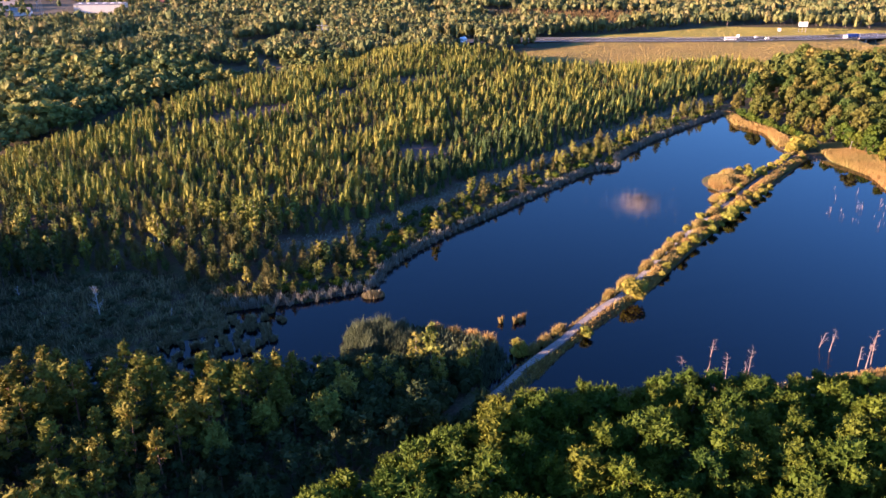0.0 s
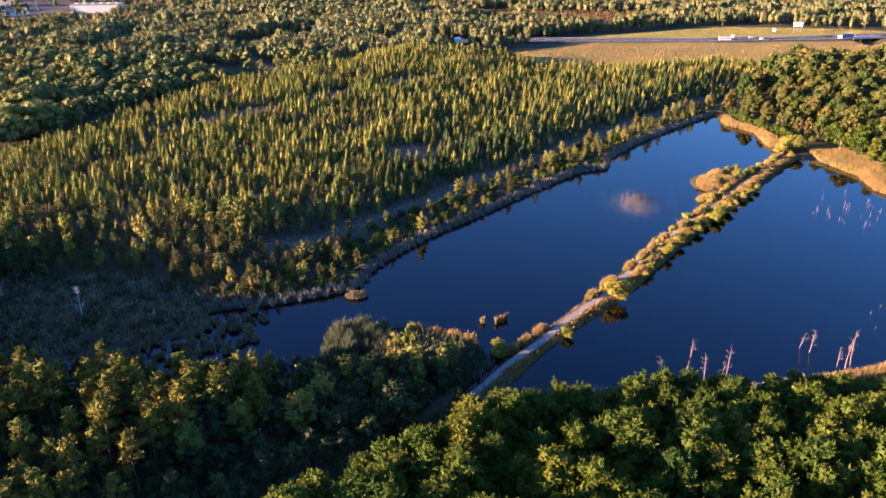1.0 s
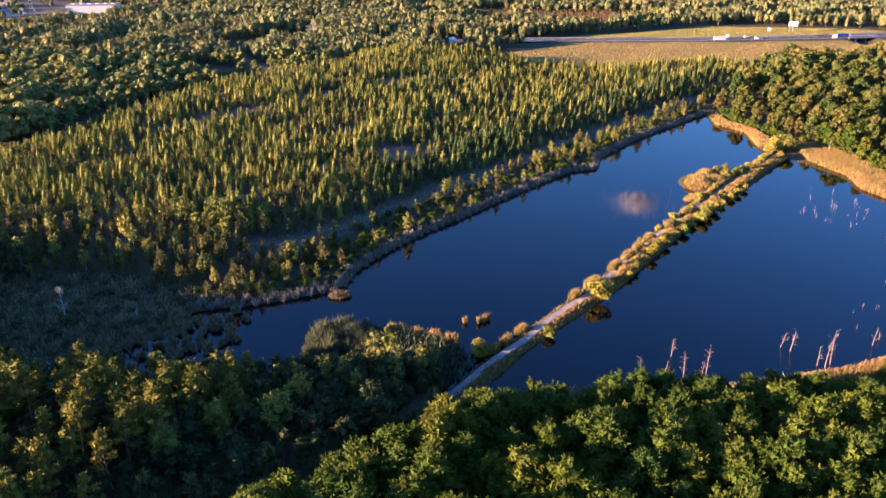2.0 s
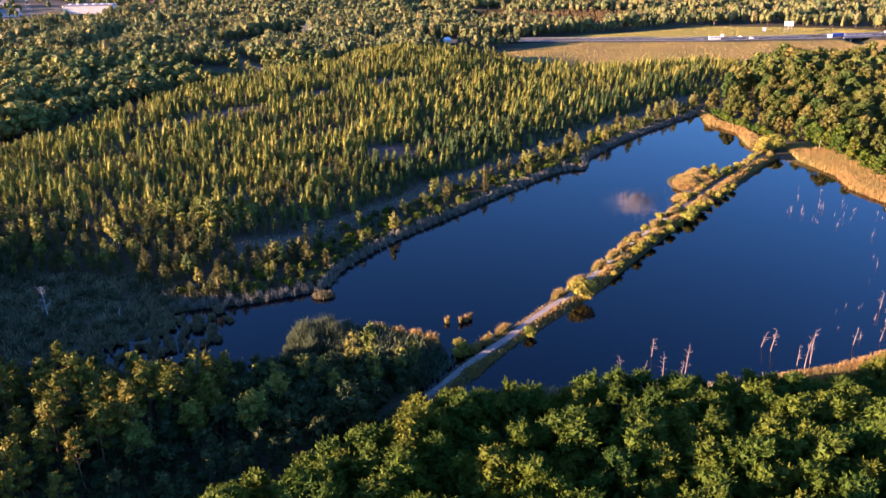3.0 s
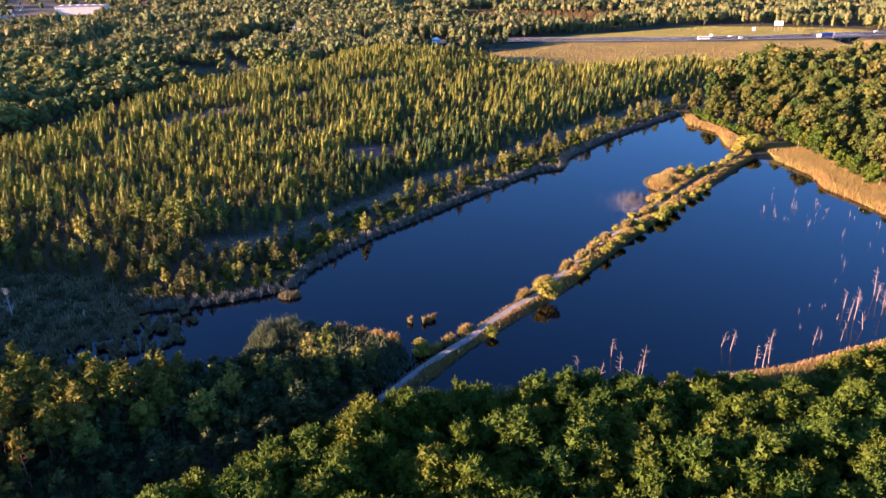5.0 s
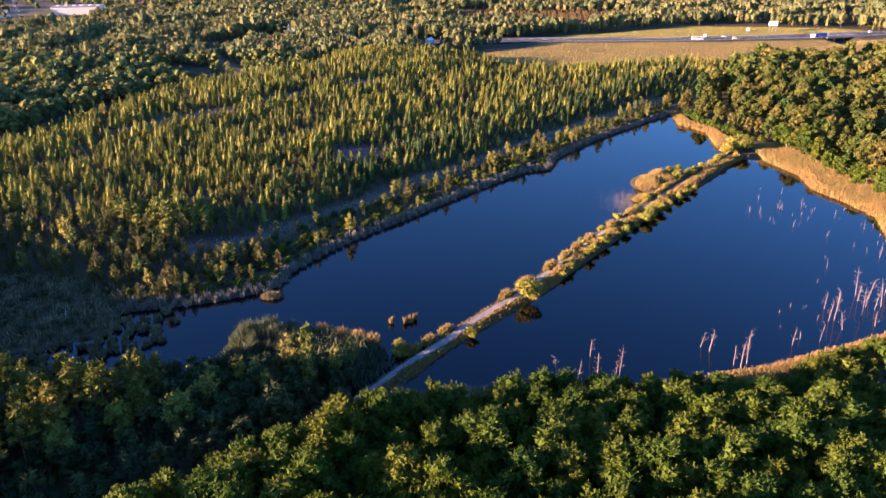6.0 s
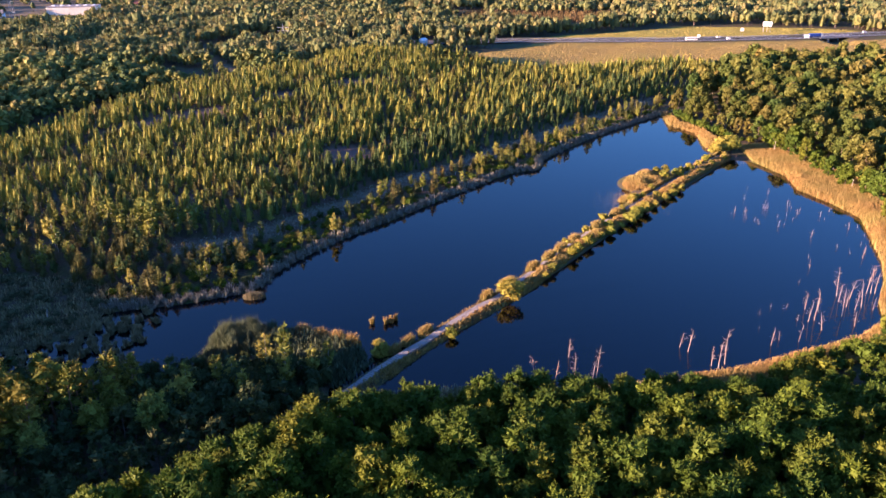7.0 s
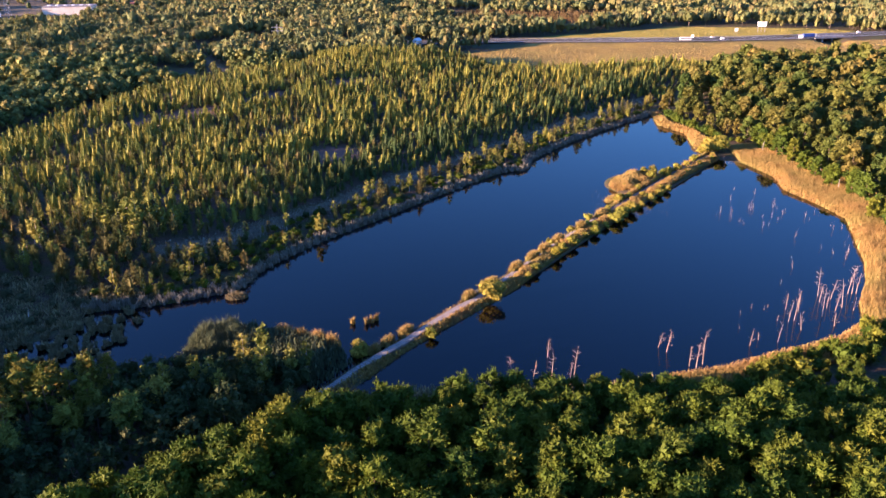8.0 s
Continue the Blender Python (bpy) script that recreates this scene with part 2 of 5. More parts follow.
MOUND = smooth_line([(-230, 270.9), (-150, 252.1), (-104, 249.7), (-76, 241.5), (-50, 249.7), (-34, 267.4), (-28, 295.5), (-8, 316.6), (14, 347.2), (38, 373), (62, 405.9), (94, 444.6),
                     (130, 485.7), (172, 521), (198, 543), (226, 584), (280, 652), (240, 690), (180, 671.1), (104, 671.1), (66, 722.8), (0, 729.8), (-61, 705.1), (-88, 640.6), (-126, 613.6), (-158, 567.8), (-184, 520.9),
                     (-201, 470.4), (-216, 428.2), (-224, 382.4), (-240, 335.4)], True)
SHORE_TRACK = smooth_line([(-60, 269.7), (-41, 283.8), (-24.6, 303.7), (-6, 326), (18, 356.6), (42, 382.4), (66.5, 411.7), (99, 450.5), (135, 490.4), (171, 526.7), (188, 545)])
FIELD = np.array([(62, 752.1), (100, 690), (180, 686), (250, 692), (330, 712), (430, 746), (620, 790), (620, 858.9), (440, 833.1), (300, 819), (135, 816.7), (98, 781.4)], float)
MEADOW = np.array([(116, 853), (300, 856.6), (400, 870.6), (520, 896.5), (500, 924.6), (420, 948.1), (320, 957.5), (265, 922.3), (180, 889.4), (128, 858.9)], float)
HIGHWAY = smooth_line([(-40, 819), (66, 828.4), (130, 834.3), (220, 835.4), (297, 837.8), (409, 851.9), (470, 865.9), (540, 882.4), (700, 924.6), (950, 1006.8)])
LANE = smooth_line([(-185, 748.6), (-170, 722.8), (-150, 687.5), (-136, 661.7)])
GLADE = np.array([(-196, 797.9), (-106, 809.6), (-104, 830.7), (-196, 819)], float)
PLANTATION = np.array([(44, 999.8), (296, 985.7), (300, 1002.1), (262, 1092.5), (78, 1110.1), (50, 1051.4)], float)
TOWN = np.array([(-720, 1532.6), (-720, 1016.2), (-530, 1011.5), (-512, 1074.9), (-520, 1532.6)], float)
CLEARINGS = ((-120, 470, 36, 11, 0.75), (-72, 519, 24, 8, 0.8), (-11, 397, 14, 19, 0.2), (-75, 323, 8, 5, 0.3), (-30, 555, 20, 8, 0.5), (-161, 373, 9, 6, 0.2), (-140, 520, 20, 6, 0.9), (-20, 570.2, 22, 6, 0.3))


def clearing(x, y):
    r = np.zeros(x.shape)
    for cx, cy, a, b, turn in CLEARINGS:
        u, v = (x - cx) * math.cos(turn) + (y - cy) * math.sin(turn), (y - cy) * math.cos(turn) - (x - cx) * math.sin(turn)
        r = np.maximum(r, 1 - ease(np.hypot(u / a, v / b), 0.7, 1.15))
    return r


def height(x, y):
    """Metres of the ground above the ponds."""
    x, y = np.asarray(x, float), np.asarray(y, float)
    shore = depth_in(x, y, WATER)
    land = np.clip(-shore * 0.35, -1.6, 0.9)
    bank = np.clip(depth_in(x, y, CAUSEWAY) * 0.42 + 0.05, -1.6, 1.15)
    z = np.where(shore > 0, np.maximum(land, bank), land)
    z = z + 2.6 * ease(183 - y, 9, 53) * ease(-shore, 0, 12)
    rise = ease(depth_in(x, y, MOUND), -5, 36)
    z = z + rise * (5.0 + 6.0 * ease(y, 394, 605)) * (1 - 0.6 * ease(x + 0.21 * (406 - y), -95, 75))
    z = z + 2.0 * ease(-shore, 15, 60) * ease(x, 190, 260) * (1 - ease(y, 605, 770))
    road = line_distance(x, y, HIGHWAY)
    z = z + 1.4 * (1 - ease(road, 15, 34)) * ease(x, 60, 140)
    z = z - 4.0 * (1 - ease(np.abs(x - 452), 9, 19)) * (1 - ease(road, 20, 60))
    z = z + 0.5 * np.sin(x * 0.061 + 1.3) * np.sin(y * 0.053) * ease(-shore, 4, 20)
    z = z + 14 * ease(np.hypot(x, y - 371), 1500, 4200) * (1 + np.sin(x * 0.002) * 0.6)
    return z


# ---- mesh helpers ----
def mesh_data(name, v, f, mats, which=None, values=None, smooth=False):
    """A mesh from arrays of corners and of triangles or quads."""
    me = bpy.data.meshes.new(name)
    v, f = np.asarray(v, np.float32), np.asarray(f, np.int32)
    k = f.shape[1]
    me.vertices.add(len(v)), me.loops.add(f.size), me.polygons.add(len(f))
    me.vertices.foreach_set("co", v.ravel())
    me.loops.foreach_set("vertex_index", f.ravel())
    me.polygons.foreach_set("loop_start", np.arange(len(f), dtype=np.int32) * k)
    for mat in mats:
        me.materials.append(mat)
    if which is not None:
        me.polygons.foreach_set("material_index", np.asarray(which, np.int32))
    me.polygons.foreach_set("use_smooth", np.full(len(f), smooth))
    for key, a in (values or {}).items():
        me.attributes.new(key, "FLOAT", "POINT").data.foreach_set("value", np.asarray(a, np.float32))
    me.update(calc_edges=True)
    me.validate()
    return me


def part(name, data, parent, label=""):
    ob = new(name, data)
    ob.parent = parent
    return tagged(ob, label)


def bm_mesh(name, bm, mat):
    me = bpy.data.meshes.new(name)
    bm.to_mesh(me)
    bm.free()
    me.materials.append(mat)
    return me


def box_bm(boxes, bevel=0.0):
    """Boxes (x, y, z of the middle, then the three sizes) as one bmesh."""
    bm = bmesh.new()
    for x, y, z, a, b, c in boxes:
        bmesh.ops.create_cube(bm, size=1, matrix=Matrix.Translation((x, y, z)) @ Matrix.Diagonal((a, b, c, 1)))
    if bevel:
        bmesh.ops.bevel(bm, geom=bm.edges[:], offset=bevel, segments=1, affect="EDGES")
    return bm


def tube(points, radii, sides=6):
    p, out, f = np.array(points, float), [], []
    for i, (q, r) in enumerate(zip(p, radii)):
        d = p[min(i + 1, len(p) - 1)] - p[max(i - 1, 0)]
        d = d / np.linalg.norm(d)
        a = np.cross(d, (0.31, 0.95, 0.05))
        a = a / np.linalg.norm(a)
        b = np.cross(d, a)
        for s in range(sides):
            w = 2 * math.pi * s / sides
            out.append(q + r * (math.cos(w) * a + math.sin(w) * b))
    for i in range(len(p) - 1):
        for s in range(sides):
            a, b = i * sides + s, i * sides + (s + 1) % sides
            f += [(a, b, b + sides), (a, b + sides, a + sides)]
    return np.array(out), np.array(f)


def merged(pieces):
    v, f, k = [], [], 0
    for a, b in pieces:
        v.append(a), f.append(b + k)
        k += len(a)
    return np.concatenate(v), np.concatenate(f)


def unit(a):
    return a / np.maximum(np.linalg.norm(a, axis=1, keepdims=True), 1e-9)


def kites(base, way, length, width, rng, fold=0.12, out=None):
    """Pointed leaf sprays, each of two triangles folded along the middle; out: the way that their faces look."""
    k = len(base)
    way = unit(way)
    side = unit(np.cross(way, rng.normal(size=(k, 3)) * (1 if out is None else 0.35) + (0 if out is None else out)))
    up = np.cross(way, side)
    length, width = np.broadcast_to(length, k)[:, None], np.broadcast_to(width, k)[:, None]
    mid = base + way * length * 0.5 + up * width * fold
    v = np.stack([base, mid + side * width / 2, base + way * length, mid - side * width / 2], 1).reshape(-1, 3)
    i = np.arange(k)[:, None] * 4
    return v, np.concatenate([i + (0, 1, 2), i + (0, 2, 3)], 0)


def ball(level):
    """Corners and triangles of a round body, the twenty faces split once for each level."""
    g = (1 + 5 ** 0.5) / 2
    v = [Vector(q).normalized() for q in ((-1, g, 0), (1, g, 0), (-1, -g, 0), (1, -g, 0), (0, -1, g), (0, 1, g), (0, -1, -g), (0, 1, -g), (g, 0, -1), (g, 0, 1), (-g, 0, -1), (-g, 0, 1))]
    f = [(0, 11, 5), (0, 5, 1), (0, 1, 7), (0, 7, 10), (0, 10, 11), (1, 5, 9), (5, 11, 4), (11, 10, 2), (10, 7, 6), (7, 1, 8),
         (3, 9, 4), (3, 4, 2), (3, 2, 6), (3, 6, 8), (3, 8, 9), (4, 9, 5), (2, 4, 11), (6, 2, 10), (8, 6, 7), (9, 8, 1)]
    for _ in range(level):
        mids, split = {}, []
        for t in f:
            m = []
            for a, b in ((0, 1), (1, 2), (2, 0)):
                key = tuple(sorted((t[a], t[b])))
                if key not in mids:
                    mids[key] = len(v)
                    v.append((v[key[0]] + v[key[1]]).normalized())
                m.append(mids[key])
            split += [(t[0], m[0], m[2]), (t[1], m[1], m[0]), (t[2], m[2], m[1]), tuple(m)]
        f = split
    return np.array([tuple(q) for q in v]), np.array(f)


BALLS = [ball(0), ball(1)]


def ragged(v, f, rng, amount):
    """The faces of a body pulled apart into loose, overlapping leaf masses."""
    q = v[f]
    q = q + (q - q.mean(1, keepdims=True)) * 0.25 + rng.normal(size=q.shape) * amount
    return q.reshape(-1, 3), np.arange(len(f) * 3).reshape(-1, 3)


def heart(rng, lobes, share=0.72, level=0):
    """The dense inside of a crown: a ragged body of leaves within each lobe."""
    v, f = BALLS[level]
    return merged([ragged(np.array((x, y, z)) + v * rng.uniform(0.62, 1.22, (len(v), 1)) * r * share * np.array((1, 1, q)), f, rng, r * 0.14) for x, y, z, r, q in lobes])


# ---- how the plants are shaped ----
def tufted(rng, lobes, tufts, fan, length, width, up=0.5, spread=0.55, share=0.85, level=0):
    """A crown of lobes (x, y, z, radius, flatness): a dense heart in each, and on the open side of the lobes fans of leaf sprays round a twig."""
    balls = np.array(lobes, float)
    w = balls[:, 3] ** 2
    pick = rng.choice(len(balls), tufts * 3, p=w / w.sum())
    n = unit(rng.normal(size=(len(pick), 3)) + (0, 0, 0.35))
    flat = np.stack([np.ones(len(pick)), np.ones(len(pick)), balls[pick, 4]], 1)
    c = balls[pick, :3] + n * balls[pick, 3][:, None] * flat * rng.uniform(0.74, 0.96, len(pick))[:, None]
    gap = np.linalg.norm((c[:, None] - balls[None, :, :3]) / np.stack([balls[:, 3], balls[:, 3], balls[:, 3] * balls[:, 4]], 1), axis=2)
    gap[np.arange(len(pick)), pick] = 9
    free = np.nonzero(gap.min(1) > 0.82)[0][:tufts]
    c, n = c[free], n[free]
    twig = np.repeat(unit(n + (0, 0, up) + rng.normal(size=n.shape) * 0.25), fan, 0)
    out = np.repeat(n, fan, 0)
    k = len(twig)
    s = np.repeat(rng.uniform(0.7, 1.3, len(c)), fan) * rng.uniform(0.75, 1.2, k)
    way = twig + rng.normal(size=(k, 3)) * spread
    foot = np.repeat(c, fan, 0) + twig * (length * rng.uniform(-0.25, 0.55, k))[:, None]
    return merged([heart(rng, lobes, share, level), kites(foot, way, length * s, width * s, rng, 0.14, out)])


def pole(rng, top, radius):
    """A plain tapered trunk, for trees far off."""
    return tube([(0, 0, -0.6), (rng.normal() * 0.2, rng.normal() * 0.2, top)], (radius * 1.2, radius * 0.2), 3)


def limbs(rng, top, radius, lobes, lean=0.4):
    """A tapered, slightly bent trunk, with a limb to each lobe."""
    bend = rng.normal(size=2) * lean
    stem = [(0, 0, -0.6), (bend[0] * 0.2, bend[1] * 0.2, top * 0.3), (bend[0] * 0.7, bend[1] * 0.7, top * 0.65), (bend[0], bend[1], top)]
    pieces = [tube(stem, (radius * 1.25, radius, radius * 0.65, radius * 0.18), 7)]
    for x, y, z, r, _ in lobes:
        at = min(max(z - r * 0.9, top * 0.25), top * 0.9)
        u = at / top
        foot = (bend[0] * u, bend[1] * u, at)
        knee = (x * 0.55, y * 0.55, at + (z - at) * 0.35)
        pieces.append(tube([foot, knee, (x, y, z)], (radius * 0.42, radius * 0.28, radius * 0.07), 4))
    return merged(pieces)


def dome(rng, tall, wide, count, base, fat=0.42):
    """Lobes that make up a broad crown, largest in the middle of its height."""
    lobes = [(0, 0, tall * 0.84, wide * 0.5, 0.95)]
    for i in range(count):
        a, u = i * 2.4 + rng.uniform(-0.4, 0.4), (i + 0.5) / count
        rad = wide * (0.66 * math.sin(0.75 + 2.0 * u) + 0.02) * rng.uniform(0.85, 1.12)
        lobes.append((rad * math.cos(a), rad * math.sin(a), tall * (base + (0.88 - base) * u) + rng.uniform(-0.5, 0.5), wide * fat * rng.uniform(0.75, 1.2), rng.uniform(0.8, 1.05)))
    return lobes


def broad_tree(rng, tall=19.0, wide=4.2, tufts=120, fan=6, length=0.95, width=0.30, count=13, base=0.45, share=0.7, level=1):
    lobes = dome(rng, tall, wide, count, base)
    return limbs(rng, tall * 0.84, 0.011 * tall + 0.06, lobes), tufted(rng, lobes, tufts, fan, length, width, share=share, level=level)


def round_tree(rng, tall=20.0, wide=4.5, tufts=34, fan=3, length=1.0, width=0.5, count=9, base=0.25):
    """A whole tree of a closed wood: lumpy, leafy nearly to the ground."""
    lobes = dome(rng, tall, wide, count, base, 0.5)
    return pole(rng, tall * 0.6, 0.010 * tall + 0.05), tufted(rng, lobes, tufts, fan, length, width, 0.35, 0.5, 0.9, 0)


def far_tree(rng, tall=18.0, wide=5.0, leaves=45, size=1.6, base=0.18):
    """A tree seen from far: a body of leaves with bulges, covered with leaf sprays that lie on it."""
    i = np.arange(leaves) + rng.uniform(-0.35, 0.35, leaves)
    z = 1 - 1.85 * (i + 0.5) / leaves
    a = i * 2.39996 + rng.uniform(0, 6)
    n = np.stack([np.sqrt(np.maximum(1 - z * z, 0)) * np.cos(a), np.sqrt(np.maximum(1 - z * z, 0)) * np.sin(a), z], 1)
    bulge = unit(rng.normal(size=(5, 3)) + (0, 0, 0.4))
    swell = 0.80 + 0.30 * np.max(np.maximum(n @ bulge.T, 0) ** 3, 1) + rng.normal(size=leaves) * 0.05
    half = tall * (1 - base) / 2
    middle = np.array((0, 0, tall * base + half))
    c = middle + n * swell[:, None] * (wide, wide, half)
    out = unit(n / (wide, wide, half))
    way = np.cross(out, rng.normal(size=(leaves, 3))) + out * 0.25 + (0, 0, 0.2)
    s = size * rng.uniform(0.7, 1.3, leaves)
    leafage = kites(c - unit(way) * s[:, None] * 0.5, way, s, s * 0.72, rng, 0.10, out)
    v, f = BALLS[1 if leaves > 60 else 0]
    lump = 0.78 + 0.28 * np.max(np.maximum(v @ bulge.T, 0) ** 3, 1)[:, None]
    body = middle + v * lump * rng.uniform(0.90, 1.08, (len(v), 1)) * (wide * 0.84, wide * 0.84, half * 0.86)
    return pole(rng, tall * 0.6, 0.010 * tall + 0.05), merged([ragged(body, f, rng, wide * (0.10 if leaves > 60 else 0.13)), leafage])


def old_pine(rng, tall=20.0, tufts=110, fan=6, length=0.62, width=0.17):
    lobes = [(0, 0, tall * 0.95, 0.9, 0.9)]
    for i in range(12):
        a, u = i * 2.4 + rng.uniform(-0.5, 0.5), (i + 0.5) / 12
        rad = 2.2 * (1.05 - 0.85 * u) * rng.uniform(0.8, 1.2)
        lobes.append((rad * math.cos(a), rad * math.sin(a), tall * (0.52 + 0.42 * u), rng.uniform(0.95, 1.5), 0.7))
    return limbs(rng, tall * 0.97, 0.2, lobes, 0.6), tufted(rng, lobes, tufts, fan, length, width, 0.8, 0.5, 0.8)


def spindle(rings, top, foot, sides=6):
    """A closed, many-sided body from rings (height, radius)."""
    v = [(0, 0, foot)]
    for z, r in rings:
        v += [(r * math.cos(6.283 * s / sides), r * math.sin(6.283 * s / sides), z) for s in range(sides)]
    v.append((0, 0, top))
    f, last = [], len(v) - 1
    for s in range(sides):
        t = (s + 1) % sides
        f += [(0, 1 + t, 1 + s), (last, last - sides + s, last - sides + t)]
        for i in range(len(rings) - 1):
            a, b = 1 + i * sides, 1 + (i + 1) * sides
            f += [(a + s, a + t, b + t), (a + s, b + t, b + s)]
    return np.array(v, float), np.array(f)


def whorled_pine(rng, tall=7.4, wide=1.75, tiers=8, boughs=6):
    """A young pine seen from near: whorls of upturned boughs, each feathered with needle tufts, round a leader."""
    c, way, size = [], [], []
    for i in range(tiers):
        u = i / tiers
        rad = wide * (0.72 + 0.45 * math.sin(2.6 * u + 0.2)) * (1 - u ** 1.8) + 0.25
        turn = rng.uniform(0, 6.283)
        for j in range(max(3, round(boughs * (1 - 0.35 * u)))):
            a = turn + j * 6.283 / boughs + rng.uniform(-0.4, 0.4)
            d = np.array((math.cos(a), math.sin(a), 0.15 + 0.55 * u + rng.uniform(-0.12, 0.2)))
            side = np.array((-math.sin(a), math.cos(a), 0))
            reach = rad * rng.uniform(0.65, 1.15)
            foot = np.array((0, 0, tall * (0.13 + 0.78 * u) + rng.uniform(-0.25, 0.25)))
            for t, hand in ((0.3, 1), (0.35, -1), (0.55, 1), (0.62, -1), (0.8, 1), (0.85, -1), (0.9, 0)):
                c.append(foot + d * reach * t + (0, 0, 0.16 * reach * t * t))
                way.append(d * 0.8 + side * hand * 0.75 + np.array((0, 0, 0.35)) + rng.normal(size=3) * 0.22)
                size.append((0.42 + 0.34 * reach * (1.1 - t)) * rng.uniform(0.75, 1.2))
    for j in range(5):
        a = j * 1.257
        c.append(np.array((0, 0, tall * (0.86 + 0.02 * j)))), way.append(np.array((math.cos(a) * 0.5, math.sin(a) * 0.5, 1.0))), size.append(0.8)
    size, way = np.array(size), np.array(way)
    body = spindle([(tall * 0.2, wide * 0.34 * rng.uniform(0.8, 1.2)), (tall * 0.5, wide * 0.32 * rng.uniform(0.8, 1.2))], tall * 0.86, tall * 0.12, 5)
    return tube([(0, 0, -0.5), (0.05, 0.02, tall * 0.5), (0, 0, tall * 0.95)], (0.13, 0.09, 0.02), 4), merged([ragged(*body, rng, 0.16), kites(np.array(c), way, size, size * 0.5, rng, 0.14, way * (0.4, 0.4, 0) + (0, 0, 0.8))])


def young_pine(rng, tall=8.5, wide=1.6, tiers=9, boughs=6):
    return whorled_pine(rng, tall, wide, tiers, boughs)


def flame(rng, tall=9.0, wide=1.35, leaves=40, length=0.95, width=0.42, base=0.10, steep=1.1):
    """A slender young tree with a pointed crown: upturned leaf sprays close round a ragged body."""
    lean = rng.normal(size=2) * 0.035 * tall
    swell = lambda q: np.minimum(1.0, (q / 0.25) ** 0.5) * (1.03 - q) ** 0.95 * 1.25
    bumps = rng.uniform(0, 6.283, 3)
    lump = lambda q, a: 1 + 0.24 * np.sin(2 * a + bumps[0] + 5 * q) + 0.18 * np.sin(11 * q + bumps[1] + a)
    u = ((np.arange(leaves) + rng.uniform(0, 1, leaves)) / leaves) ** 0.9
    a = np.arange(leaves) * 2.4 + rng.uniform(-0.5, 0.5, leaves)
    rad = wide * swell(u) * lump(u, a) * rng.uniform(0.5, 1.0, leaves)
    h = tall * (base + (0.96 - base) * u)
    c = np.stack([rad * np.cos(a) + lean[0] * u, rad * np.sin(a) + lean[1] * u, h], 1)
    out = np.stack([np.cos(a), np.sin(a), np.full(leaves, 0.3)], 1)
    way = out * 0.6 + rng.normal(size=(leaves, 3)) * 0.28 + (0, 0, steep)
    s = rng.uniform(0.7, 1.25, leaves) * (1.1 - 0.35 * u)
    rings = [(tall * (base + (0.96 - base) * q), wide * 0.54 * float(swell(np.array(q))) * rng.uniform(0.85, 1.15)) for q in (0.12, 0.4, 0.68)]
    body = spindle(rings, tall * 0.97, tall * base, 6)
    body[0][:, 0] += lean[0] * body[0][:, 2] / tall
    body[0][:, 1] += lean[1] * body[0][:, 2] / tall
    return pole(rng, tall * 0.9, 0.09), merged([ragged(*body, rng, 0.13), kites(c, way, length * s, width * s, rng, 0.12, out)])


def young_birch(rng, tall=9.0, wide=1.5, tufts=52, fan=5, length=0.55, width=0.24):
    """A young birch seen from near: a bare white stem below a narrow, lobed crown."""
    lobes = []
    for i in range(9):
        a, u = i * 2.4 + rng.uniform(-0.5, 0.5), (i + 0.5) / 9
        rad = wide * 0.55 * math.sin(0.5 + 2.3 * u)
        lobes.append((rad * math.cos(a), rad * math.sin(a), tall * (0.30 + 0.64 * u), wide * rng.uniform(0.42, 0.62) * (1.1 - 0.5 * u), 1.2))
    return limbs(rng, tall * 0.95, 0.085, lobes, 0.2), tufted(rng, lobes, tufts, fan, length, width, 0.7, 0.5, 0.78)


def bush(rng, tall=3.4, wide=2.0, tufts=50, fan=6, length=0.34, width=0.13, share=0.76):
    lobes = [(0, 0, tall * 0.62, wide * 0.55, 0.85)]
    for i in range(9):
        a = i * 2.4
        rad = wide * 0.58 * math.sqrt((i + 1) / 9)
        lobes.append((rad * math.cos(a), rad * math.sin(a), tall * rng.uniform(0.28, 0.66), wide * rng.uniform(0.38, 0.52), 0.9))
    stems = [tube([(0.1 * math.cos(i), 0.1 * math.sin(i), -0.3), (x * 0.4, y * 0.4, z * 0.5), (x, y, z)], (0.07, 0.05, 0.015), 3) for i, (x, y, z, _, _) in enumerate(lobes[:6])]
    return merged(stems), tufted(rng, lobes, tufts, fan, length, width, 0.5, 0.5, share)


